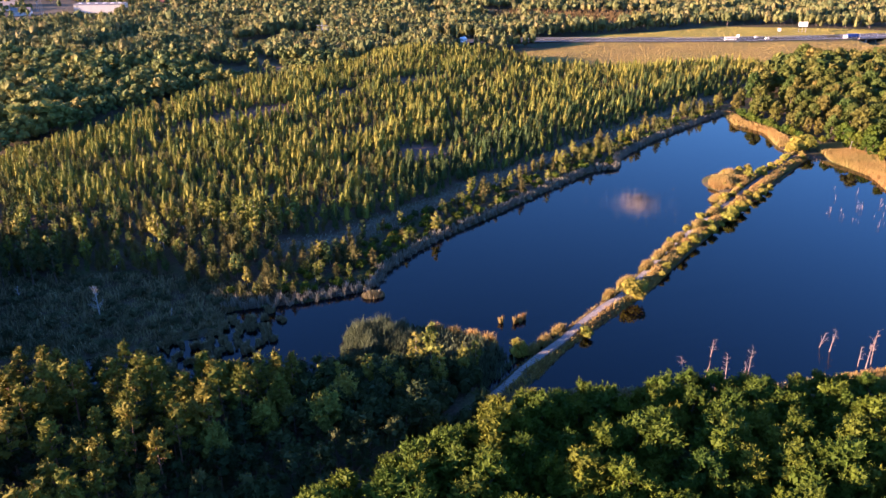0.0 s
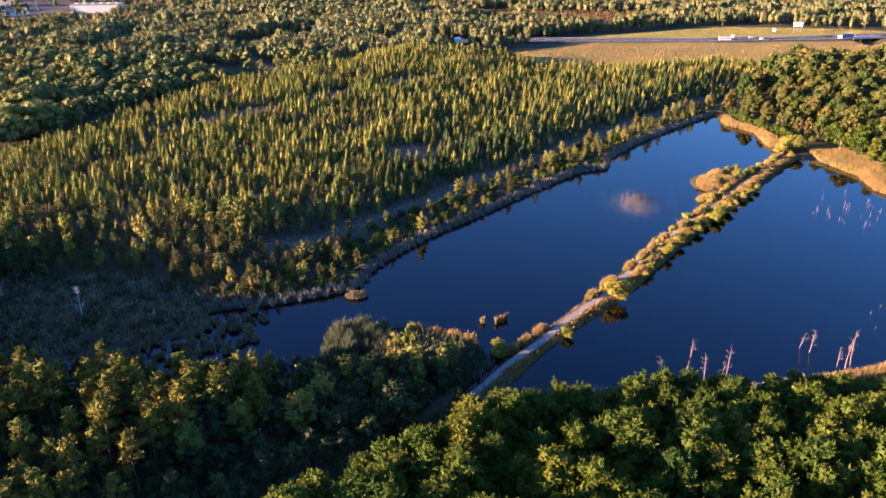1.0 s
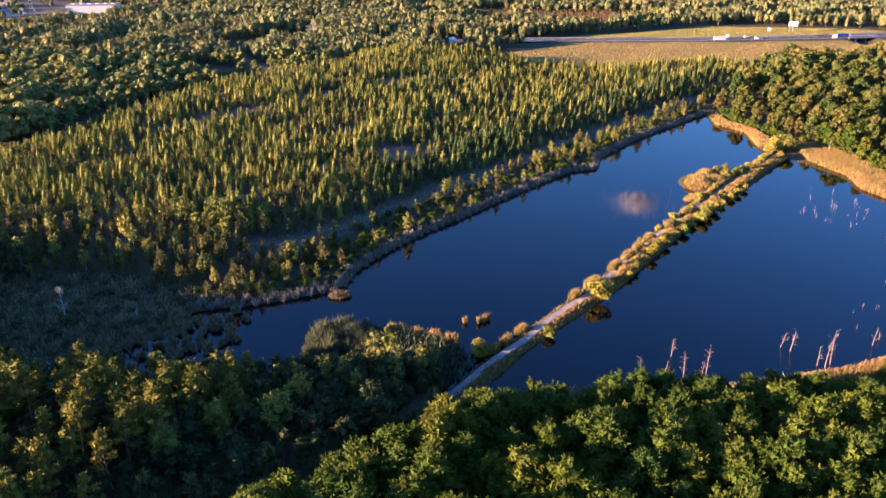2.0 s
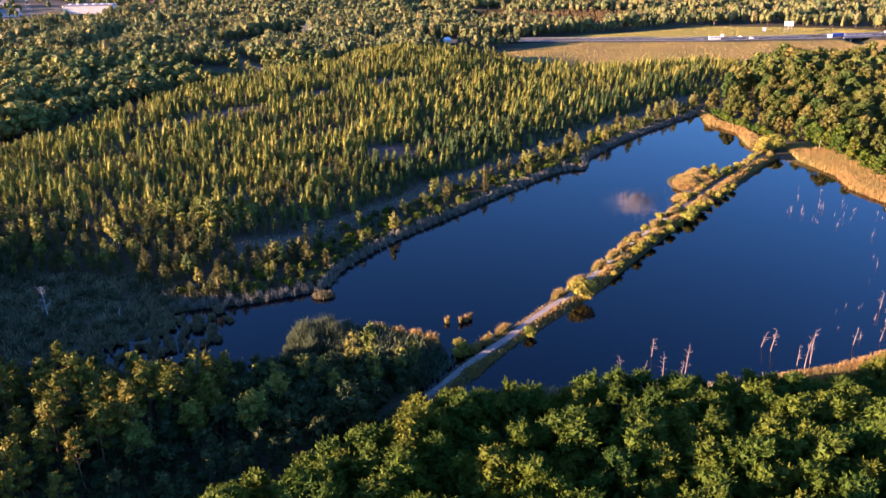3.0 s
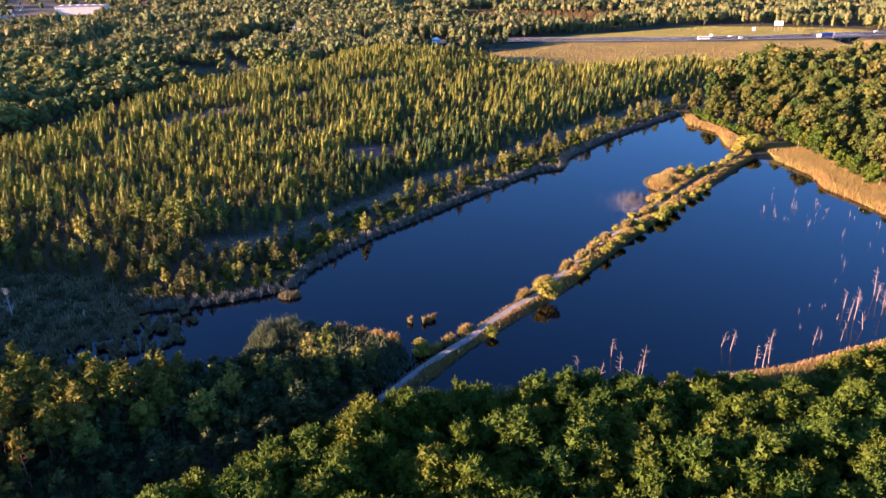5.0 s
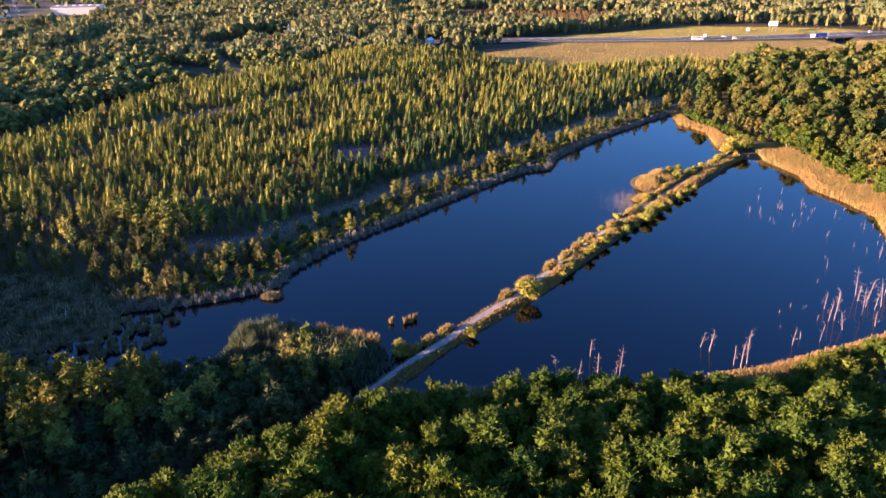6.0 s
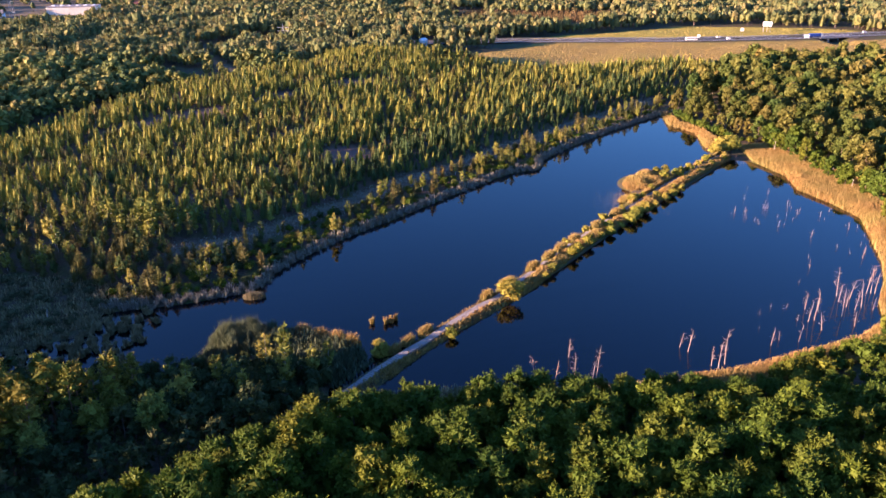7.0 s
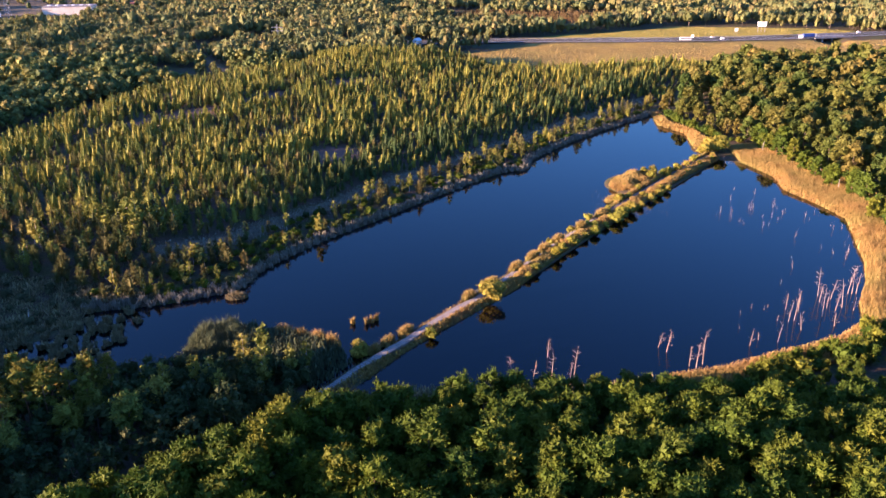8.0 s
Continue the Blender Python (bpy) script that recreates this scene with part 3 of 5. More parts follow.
def dead_tree(rng, tall=6.5, boughs=6, radius=0.1, reach=1.0):
    """A bare trunk, and its branches one by one, each with two or three twigs."""
    lean = rng.normal(size=2) * 0.55
    axis = lambda u: np.array((lean[0] * u * u, lean[1] * u * u, -1.8 + (tall + 1.8) * u))
    trunk = tube([axis(u) for u in (0, 0.3, 0.6, 0.85, 1.0)], [radius * q for q in (1.3, 1.0, 0.75, 0.5, 0.2)], 6)
    arms = []
    for _ in range(boughs):
        u, a, r = rng.uniform(0.4, 0.98), rng.uniform(0, 6.283), rng.uniform(0.6, 1.7) * reach
        p = axis(u)
        r *= 1.0 if reach == 1.0 else 1.35 - u
        d = np.array((math.cos(a), math.sin(a), rng.uniform(0.1, 0.9)))
        q, e = p + d * r * 0.5, p + d * r + (0, 0, r * rng.uniform(-0.2, 0.35))
        twigs = [tube([p, q, e], (radius * 0.40, radius * 0.28, radius * 0.12), 4)]
        for _ in range(2):
            t = q + (e - q) * rng.uniform(0, 0.7)
            twigs.append(tube([t, t + rng.normal(size=3) * r * 0.22 + (0, 0, r * 0.2)], (radius * 0.2, radius * 0.08), 3))
        arms.append(merged(twigs))
    return trunk, arms


def bare_thing(rng, tall, boughs, radius, mat, name, label, category, group="", reach=1.0):
    trunk, arms = dead_tree(rng, tall, boughs, radius, reach)
    root = tagged(new(name), label, category, group)
    part("trunk", mesh_data("trunk", *trunk, [mat], smooth=True), root)
    for arm in arms:
        part("branch", mesh_data("branch", *arm, [mat], smooth=True), root)
    return root


# ---- putting plants in place ----
def along(line, gap, start=0.0, end=None):
    """Places, headings every gap metres along a line."""
    d = np.hypot(*np.diff(line, axis=0).T)
    s = np.r_[0, np.cumsum(d)]
    at = np.arange(start, s[-1] if end is None else end, gap)
    x, y = np.interp(at, s, line[:, 0]), np.interp(at, s, line[:, 1])
    hx, hy = np.interp(at + 0.5, s, line[:, 0]) - np.interp(at - 0.5, s, line[:, 0]), np.interp(at + 0.5, s, line[:, 1]) - np.interp(at - 0.5, s, line[:, 1])
    return x, y, np.arctan2(hy, hx)


def scatter(rng, outline, gap, jitter=0.42):
    (x0, y0), (x1, y1) = outline.min(0), outline.max(0)
    gx, gy = np.meshgrid(np.arange(x0, x1, gap), np.arange(y0, y1, gap * 0.87))
    gx = gx + (np.arange(gx.shape[0]) % 2)[:, None] * gap / 2
    x = (gx + rng.uniform(-jitter, jitter, gx.shape) * gap).ravel()
    y = (gy + rng.uniform(-jitter, jitter, gy.shape) * gap).ravel()
    k = inside(x, y, outline)
    return x[k], y[k]


def plant_thing(name, shape, stem_mat, leaf_mat, label, category):
    """One plant with its trunk and crown as parts; copies of it are set out afterwards."""
    (tv, tf), (cv, cf) = shape
    root = tagged(new(name), label, category)
    part("trunk", mesh_data("trunk", tv, tf, [stem_mat], smooth=True), root)
    part("crown", mesh_data("crown", cv, cf, [leaf_mat]), root)
    return root


def set_out(plants, x, y, size, rng, group, sink=0.0):
    """Each place takes one of the plants; the first of each kind stands at its own first place."""
    z = height(x, y)
    used = set()
    for i in range(len(x)):
        k = i % len(plants)
        m = pose(x[i], y[i], z[i] - sink, rng.normal() * 1.5, rng.normal() * 1.5, rng.uniform(0, 360))
        ob = plants[k] if k not in used else copy_thing(plants[k], m)
        used.add(k)
        ob.matrix_basis = m @ Matrix.Diagonal((size[i] * rng.uniform(0.88, 1.12), size[i] * rng.uniform(0.88, 1.12), size[i], 1))
        tagged(ob, group=group)


def woods(name, shapes, x, y, size, rng, mats, label, category, sink=0.0):
    """Far or uncounted plants as one object."""
    z = height(x, y) - sink
    kind = rng.integers(0, len(shapes), len(x))
    V, F, W, T, k = [], [], [], [], 0
    for i, ((tv, tf), (cv, cf)) in enumerate(shapes):
        at = np.nonzero(kind == i)[0]
        if not len(at):
            continue
        v0, f0 = np.concatenate([tv, cv]), np.concatenate([tf, cf + len(tv)])
        a, s = rng.uniform(0, 6.283, len(at)), size[at]
        wide = s * rng.uniform(0.85, 1.15, len(at))
        c, q = np.cos(a), np.sin(a)
        X = (v0[None, :, 0] * c[:, None] - v0[None, :, 1] * q[:, None]) * wide[:, None] + x[at][:, None]
        Y = (v0[None, :, 0] * q[:, None] + v0[None, :, 1] * c[:, None]) * wide[:, None] + y[at][:, None]
        Z = v0[None, :, 2] * s[:, None] + z[at][:, None]
        V.append(np.stack([X, Y, Z], 2).reshape(-1, 3))
        F.append((f0[None] + (np.arange(len(at)) * len(v0))[:, None, None]).reshape(-1, 3) + k)
        W.append(np.tile(np.r_[np.zeros(len(tf)), np.ones(len(cf))], len(at)))
        T.append(np.repeat(rng.uniform(0, 1, len(at)), len(v0)))
        k += len(at) * len(v0)
    me = mesh_data(name, np.concatenate(V), np.concatenate(F), mats, np.concatenate(W), {"tone": np.concatenate(T)})
    return tagged(new(name, me), label, category, kind="stuff")


def blades(name, x, y, tall, rng, mat, label, category, wide=0.28, lean=0.16, parent=None, z=None, tone=None):
    """Upright blades of reed or grass with drooping plumes, as one object."""
    k = len(x)
    base = np.stack([x, y, (height(x, y) if z is None else z) - 0.15], 1)
    way = np.stack([rng.normal(size=k) * lean, rng.normal(size=k) * lean, np.ones(k)], 1)
    side = unit(np.stack([rng.normal(size=k), rng.normal(size=k), np.zeros(k)], 1)) * wide * rng.uniform(0.6, 1.3, k)[:, None]
    droop = np.stack([rng.normal(size=k), rng.normal(size=k), np.zeros(k)], 1) * tall[:, None] * 0.10
    mid, top = base + way * tall[:, None] * 0.62, base + way * tall[:, None] + droop
    v = np.stack([base - side * 0.5, base + side * 0.5, mid + side * 0.65, mid - side * 0.65, top], 1).reshape(-1, 3)
    drift = np.array([noise.noise((a * 0.07, b * 0.07, 1.0)) for a, b in zip(x, y)])
    patch = np.clip((0.5 if tone is None else tone) + 0.6 * drift + rng.normal(size=k) * 0.13, 0.01, 0.99)
    i = np.arange(k)[:, None] * 5
    f = np.concatenate([i + (0, 1, 2), i + (0, 2, 3), i + (3, 2, 4)], 0)
    me = mesh_data(name, v, f, [mat], None, {"height": np.tile((0, 0, 0.55, 0.55, 1.0), k), "tone": np.repeat(patch, 5)})
    ob = new(name, me)
    if parent:
        ob.parent = parent
        return ob
    return tagged(ob, label, category, kind="stuff")


# ---- ground and water ----
def steps(*runs):
    return np.unique(np.concatenate([np.arange(a, b, s) for a, b, s in runs]))


gx = steps((-4000, -1000, 300), (-1000, -280, 20), (-280, -130, 5), (-130, 245, 3), (245, 480, 5), (480, 1000, 20), (1000, 4001, 300))
gy = steps((-1200, 40, 60), (40, 150, 6), (150, 511, 3.0), (511, 1000, 6), (1000, 1560, 20), (1560, 4801, 250))
mx, my = np.meshgrid(gx, gy)
px, py = mx.ravel(), my.ravel()
idx = np.arange(px.size).reshape(mx.shape)
quads = np.stack([idx[:-1, :-1], idx[:-1, 1:], idx[1:, 1:], idx[1:, :-1]], 2).reshape(-1, 4)
gz = height(px, py)
ground_values = {
    "field": ease(depth_in(px, py, FIELD), -2, 3),
    "meadow": np.maximum(ease(depth_in(px, py, MEADOW), -3, 4), ease(depth_in(px, py, GLADE), -3, 4)),
    "heath": np.maximum(clearing(px, py), 0.2 * ease(depth_in(px, py, MOUND), 0, 10)),
    "track": np.maximum.reduce([0.85 * (1 - ease(line_distance(px, py, SHORE_TRACK), 2.5, 6.0)), 1 - ease(line_distance(px, py, LANE), 2.5, 6), 0.8 * ease(depth_in(px, py, TOWN), 0, 20)]),
}
tagged(new("ground", mesh_data("ground", np.stack([px, py, gz], 1), quads, [ground_material()], None, ground_values, True)),
       "brown and green earth with golden fields and banks", "ground", kind="structure")

bm = bmesh.new()
bmesh.ops.create_grid(bm, x_segments=8, y_segments=8, size=0.5, matrix=Matrix.Translation((55, 341, 0)) @ Matrix.Diagonal((390, 366, 1, 1)))
tagged(new("water", bm_mesh("water", bm, water_material())), "calm dark blue pond water mirroring the evening sky", "water", kind="structure")

rng = np.random.default_rng(3)
x, y = scatter(rng, FIELD, 1.8, 0.5)
blades("field_grass", x, y, rng.uniform(0.3, 0.6, len(x)), rng, STRAW, "tall golden dry grass of the field", "grass", 0.8, 0.35)
x, y = scatter(rng, MEADOW, 2.1, 0.5)
blades("meadow_grass", x, y, rng.uniform(0.3, 0.6, len(x)), rng, MEADOW_GRASS, "yellow-green meadow grass beside the motorway", "grass", 0.8, 0.35)
tx, ty, ta = along(SHORE_TRACK, 0.03)
off = rng.normal(size=len(tx)) * 3.2
x, y = tx - np.sin(ta) * off, ty + np.cos(ta) * off
blades("track_grass", x, y, rng.uniform(0.4, 1.15, len(x)), rng, REED_GREY, "dry grass along the overgrown shore track", "grass", 0.3, 0.35)

# ---- foreground wood ----
rng = np.random.default_rng(11)
NEAR_WOOD = np.array([(-40, 103), (130, 103), (180, 130), (205, 182.8), (185, 204), (150, 186.4), (128, 177), (108, 172.3), (80, 169.9), (52, 164.1), (30, 157), (16, 149), (2, 139), (-12, 128), (-26, 117)], float)
broad = [plant_thing("broadleaf_tree", broad_tree(rng, rng.uniform(18, 20.5), rng.uniform(3.5, 4.8), 190, 6, 0.82, 0.19), BARK, BROAD,
                     "tall leafy broadleaf tree with yellow-green feathery crown", "tree") for _ in range(8)]
x, y = scatter(rng, NEAR_WOOD, 6.3)
k = line_distance(x, y, PATH) > 5
x, y = x[k], y[k]
s = (0.78 + 0.36 * rng.uniform(size=len(x))) * (1 - 0.42 * ease(y, 136, 195)) * (1 - 0.32 * ease(y, 145, 178) * ease(x, 88, 104))
bed_front = np.interp(x, (88, 104, 125, 150, 185, 210), (190, 182, 182, 190, 206, 214))
s = np.where(x > 86, np.minimum(s, 117 * (1 - y / bed_front) / 19.5 * rng.uniform(0.8, 1.3, len(x)) + 0.06), s)
k = s > 0.22
x, y, s = x[k], y[k], s[k]
set_out(broad, x, y, s, rng, "broadleaf trees in front of the ponds")

x, y = scatter(rng, NEAR_WOOD, 5.2)
k = (line_distance(x, y, PATH) > 4) & ((x < 86) | (y < np.interp(x, (88, 104, 125, 150, 185, 210), (172, 166, 166, 174, 188, 196))))
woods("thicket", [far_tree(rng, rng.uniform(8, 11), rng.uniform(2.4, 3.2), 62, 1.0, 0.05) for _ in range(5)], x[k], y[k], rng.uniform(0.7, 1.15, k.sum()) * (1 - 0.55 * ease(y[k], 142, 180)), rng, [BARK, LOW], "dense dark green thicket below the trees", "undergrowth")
PINE_WOOD = np.array([(-135, 96), (-64, 96), (-56, 117.1), (-50, 138.2), (-38, 156), (-30, 168.8), (-44, 172.3), (-70, 172.3), (-100, 174.6), (-135, 171.1)], float)
pines = [plant_thing("pine_tree", old_pine(rng, rng.uniform(18, 22)), PINE_BARK, PINE, "tall pine with orange-brown sunlit crown", "tree") for _ in range(5)]
x, y = scatter(rng, PINE_WOOD, 6.4)
k = rng.uniform(size=len(x)) < 0.75
set_out(pines, x[k], y[k], rng.uniform(0.85, 1.15, k.sum()) * (1 - 0.18 * ease(y[k], 150, 171)), rng, "pines in front of the swamp")
gold = [plant_thing("broadleaf_tree", broad_tree(rng, rng.uniform(14, 17), rng.uniform(3.2, 4.2), 110), BARK, BIRCH, "bushy golden-leaved tree among the pines", "tree") for _ in range(3)]
x, y = scatter(rng, np.array([(-112, 133.5), (-30, 133.5), (-18, 166.4), (-40, 172.3), (-112, 172.3)], float), 15.0)
set_out(gold, x, y, rng.uniform(0.8, 1.12, len(x)), rng, "golden trees among the pines")

LOW_WOOD = np.array([(-135, 96), (-30, 96), (-20, 124.2), (-6, 150), (12, 161.7), (6, 182.8), (-12, 189.9), (-40, 184), (-110, 180.5), (-135, 171.1)], float)
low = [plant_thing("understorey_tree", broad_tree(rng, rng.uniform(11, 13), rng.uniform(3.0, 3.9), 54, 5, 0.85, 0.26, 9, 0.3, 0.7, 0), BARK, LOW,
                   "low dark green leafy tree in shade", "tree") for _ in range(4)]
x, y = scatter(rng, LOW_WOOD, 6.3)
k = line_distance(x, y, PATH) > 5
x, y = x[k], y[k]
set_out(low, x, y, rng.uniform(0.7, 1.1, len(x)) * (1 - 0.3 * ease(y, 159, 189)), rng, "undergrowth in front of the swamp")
x, y = scatter(rng, np.array([(-45, 166.4), (-6, 152.3), (12, 159.4), (15, 180.5), (4, 188.7), (-18, 188.7), (-45, 182.8)], float), 3.4)
k = line_distance(x, y, PATH) > 4
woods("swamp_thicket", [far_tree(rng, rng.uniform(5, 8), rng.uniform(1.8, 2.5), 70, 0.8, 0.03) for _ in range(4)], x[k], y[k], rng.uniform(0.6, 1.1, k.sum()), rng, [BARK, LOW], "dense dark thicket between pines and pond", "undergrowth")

# wood out of view on the left, added to shade swamp and mound
SHADE_WOOD = np.array([(-330, 65.5), (-135, 65.5), (-135, 171.1), (-124, 179.3), (-126, 193.4), (-150, 204), (-156, 239.2), (-182, 258), (-330, 269.7)], float)
x, y = scatter(rng, SHADE_WOOD, 8.5)
# a denser row along its edge closes the gaps in that shade
ex, ey, _ = along(np.array([(-138, 168.8), (-128, 179.3), (-130, 193.4), (-152, 204), (-160, 220.4), (-160, 239.2), (-175, 253.3)], float), 3.6)
x, y = np.concatenate([x, ex - rng.uniform(0, 5, len(ex))]), np.concatenate([y, ey + rng.normal(size=len(ey))])
side_shapes = [far_tree(rng, rng.uniform(15, 18), 4.6, 20, 1.8) for _ in range(4)]
woods("side_wood", side_shapes, x, y, rng.uniform(1.0, 1.25, len(x)), rng, [BARK, MIXED], "unseen mixed wood beside the swamp, added to cast shade", "woods")

DARK_STAND = np.array([(-178, 239.2), (-140, 236.8), (-132, 246.2), (-142, 255.6), (-178, 267.4)], float)
x, y = scatter(rng, DARK_STAND, 8.5)
tall_low = [plant_thing("shaded_tree", broad_tree(rng, rng.uniform(15, 18), rng.uniform(2.6, 3.4), 70, 5, 0.9, 0.32, 10, 0.25), BARK, LOW, "tall slender dark green tree at the swamp", "tree") for _ in range(3)]
set_out(tall_low, x, y, rng.uniform(0.8, 1.1, len(x)), rng, "tall trees behind the swamp")

# ---- young wood on the mound ----
rng = np.random.default_rng(23)
x, y = scatter(rng, MOUND, 4.2)
open_ground = clearing(x, y)
thin = np.array([noise.noise((a * 0.055, b * 0.045, 11.0)) for a, b in zip(x, y)])
k = (rng.uniform(size=len(x)) > open_ground * 0.9) & (line_distance(x, y, SHORE_TRACK) > 5.2) & (rng.uniform(size=len(x)) < 0.95 + 1.1 * np.minimum(thin + 0.12, 0))
x, y, open_ground = x[k], y[k], open_ground[k]
edge = depth_in(x, y, MOUND)
patch = np.array([noise.noise((a * 0.03, b * 0.026, 7.0)) for a, b in zip(x, y)])
s = (0.46 + 0.5 * rng.uniform(size=len(x)) ** 1.4) * (1 - 0.5 * open_ground) * (1 + 0.25 * patch)
s *= 1 - 0.30 * (1 - ease(edge, 2, 20)) * ease(x, -40, 0)
pine_share = np.clip(0.30 + 0.55 * ease(330 - y, 0, 75) - 0.8 * patch, 0.08, 0.9)
# darker-leaved trees gather above the shore track, standing in for shade there
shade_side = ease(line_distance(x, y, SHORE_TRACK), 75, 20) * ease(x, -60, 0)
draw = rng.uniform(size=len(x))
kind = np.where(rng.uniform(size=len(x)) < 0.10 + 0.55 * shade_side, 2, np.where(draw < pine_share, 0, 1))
near = y < 300
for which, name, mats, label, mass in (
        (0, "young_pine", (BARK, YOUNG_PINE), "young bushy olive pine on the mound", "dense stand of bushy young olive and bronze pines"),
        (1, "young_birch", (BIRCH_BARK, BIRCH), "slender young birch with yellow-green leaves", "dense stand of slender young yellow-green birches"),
        (2, "young_alder", (BARK, SHADE_GREEN), "dark green young tree between the birches", "stand of young trees above the shore, shade in their dark green")):
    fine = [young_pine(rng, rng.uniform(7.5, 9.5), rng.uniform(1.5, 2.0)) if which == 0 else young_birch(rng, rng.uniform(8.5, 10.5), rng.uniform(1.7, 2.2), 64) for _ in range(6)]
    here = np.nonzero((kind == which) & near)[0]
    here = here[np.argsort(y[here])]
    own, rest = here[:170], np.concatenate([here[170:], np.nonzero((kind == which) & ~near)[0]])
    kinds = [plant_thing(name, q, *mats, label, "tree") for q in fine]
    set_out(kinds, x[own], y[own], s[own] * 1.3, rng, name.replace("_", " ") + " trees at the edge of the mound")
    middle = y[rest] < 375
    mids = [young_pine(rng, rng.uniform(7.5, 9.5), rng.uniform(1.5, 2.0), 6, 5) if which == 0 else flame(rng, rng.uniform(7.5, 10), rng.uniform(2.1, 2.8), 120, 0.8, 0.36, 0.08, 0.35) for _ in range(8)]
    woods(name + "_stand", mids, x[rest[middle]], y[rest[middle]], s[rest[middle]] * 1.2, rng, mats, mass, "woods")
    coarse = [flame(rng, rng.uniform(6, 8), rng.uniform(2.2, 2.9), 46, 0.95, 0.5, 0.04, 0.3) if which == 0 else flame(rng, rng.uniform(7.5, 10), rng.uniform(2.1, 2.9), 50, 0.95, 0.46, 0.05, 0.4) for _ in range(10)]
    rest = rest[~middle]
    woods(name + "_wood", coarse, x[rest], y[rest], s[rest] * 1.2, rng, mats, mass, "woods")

# trees and scrub between track and pond
SHORE_STRIP = np.array([(-74, 234.5), (-46, 239.2), (-34, 246.2), (-26, 256.8), (-16, 279.1), (2, 303.7), (24, 329.6), (48, 360.1), (75, 389.4), (98, 423.5), (132, 463.4), (184, 517.4), (198, 549), (170, 520.9), (134, 483.3), (100, 443.4),
                        (66, 403.5), (42, 375.3), (16, 347.2), (-8, 317.8), (-26, 297.9), (-38, 279.1), (-52, 259.1)], float)
x, y = scatter(rng, SHORE_STRIP, 3.8)
k = (rng.uniform(size=len(x)) < 0.64) & (line_distance(x, y, SHORE_TRACK) > 4.2)
bx, by, ba = along(smooth_line([(-66, 229.8), (-46, 233.9), (-32, 240.4), (-24, 245.1), (-19.5, 261.5), (-1.5, 289.7), (20, 315.5), (45.5, 346.6), (75, 380), (89, 385.9), (95, 405.9), (131, 452.8), (184, 508)]), 4.2)
off = rng.uniform(2.6, 4.8, len(bx))
x, y = np.concatenate([x[k], bx - np.sin(ba) * off]), np.concatenate([y[k], by + np.cos(ba) * off])
half = rng.uniform(size=len(x)) < 0.68
scrub = [plant_thing("shore_bush", bush(rng, 3.2, 1.9, 36, 5, 0.42, 0.16), BARK, leafage, "low green bush between track and pond", "bush") for leafage in (LOW, BROAD, BROAD)]
set_out(scrub, x[half], y[half], rng.uniform(0.6, 1.3, half.sum()), rng, "bushes along the pond bank")
bank_pines = [plant_thing("bank_pine", young_pine(rng, 7.5, 1.7, 8, 7), BARK, YOUNG_PINE, "young pine standing on the pond bank", "tree") for _ in range(3)]
bank_birch = [plant_thing("bank_birch", young_birch(rng, 8.5, 1.5), BIRCH_BARK, BIRCH, "young yellow-green birch on the pond bank", "tree") for _ in range(3)]
o = np.nonzero(~half)[0]
set_out(bank_pines, x[o[::2]], y[o[::2]], (0.7 + 0.75 * rng.uniform(size=len(o[::2])) ** 1.5), rng, "pines along the pond bank")
set_out(bank_birch, x[o[1::2]], y[o[1::2]], rng.uniform(0.55, 1.15, len(o[1::2])), rng, "birches along the pond bank")

# ---- wood behind the ponds ----
rng = np.random.default_rng(37)
RIGHT_WOOD = np.array([(190, 509.1), (193, 481), (201, 455.1), (206, 441.1), (226, 429.3), (238, 409.4), (242, 365.9), (249, 333.1), (240, 290.8), (232, 253.3), (330, 229.8), (620, 511.5), (620, 722.8), (430, 678), (350, 672), (296, 664), (262, 630), (232, 580), (212, 545)], float)
right = [plant_thing("wood_edge_tree", broad_tree(rng, rng.uniform(18, 22), rng.uniform(4.8, 6.4), 180, 5, 0.8, 0.25, 14, 0.16, 0.8), BARK, MIXED,
                     "tall sunlit mixed-wood tree by the reed bed", "tree") for _ in range(6)]
x, y = scatter(rng, RIGHT_WOOD, 10.4)
k = x - 24 < 0.60 * y + 30
x, y = x[k], y[k]
order = np.argsort(-depth_in(x, y, RIGHT_WOOD) * -1)
keep = order[(x[order] < 400) & (y[order] < 570)][:200]
rest = np.setdiff1d(order, keep)
low_end = 1 - 0.32 * (1 - ease(np.hypot(x[keep] - 192, (y[keep] - 485) * 0.6), 12, 55))
set_out(right, x[keep], y[keep], rng.uniform(0.62, 1.1, len(keep)) * low_end, rng, "trees behind the reed bed")
shapes = [round_tree(rng, rng.uniform(17, 22), rng.uniform(5.0, 6.6), 70, 4, 1.0, 0.42, 12) for _ in range(6)]
woods("right_wood", shapes, x[rest], y[rest], rng.uniform(0.68, 1.12, len(rest)), rng, [BARK, MIXED], "dense mixed wood of tall sunlit trees", "woods")
ex, ey, ea = along(np.array([(190, 504.4), (194, 481), (202, 456.3), (208, 441.1), (228, 428.2), (239, 409.4), (243, 365.9), (250, 333.1), (241, 290.8)], float), 3.4)
ex, ey = ex + rng.normal(size=len(ex)) * 1.5, ey + rng.normal(size=len(ex)) * 1.5
edge_bush = [plant_thing("edge_bush", bush(rng, 3.6, 2.3, 42, 5, 0.5, 0.2), BARK, BROAD, "fresh green shrub at the foot of the wood", "bush") for _ in range(3)]
set_out(edge_bush, ex, ey, rng.uniform(0.7, 1.7, len(ex)), rng, "shrubs at the foot of the wood")
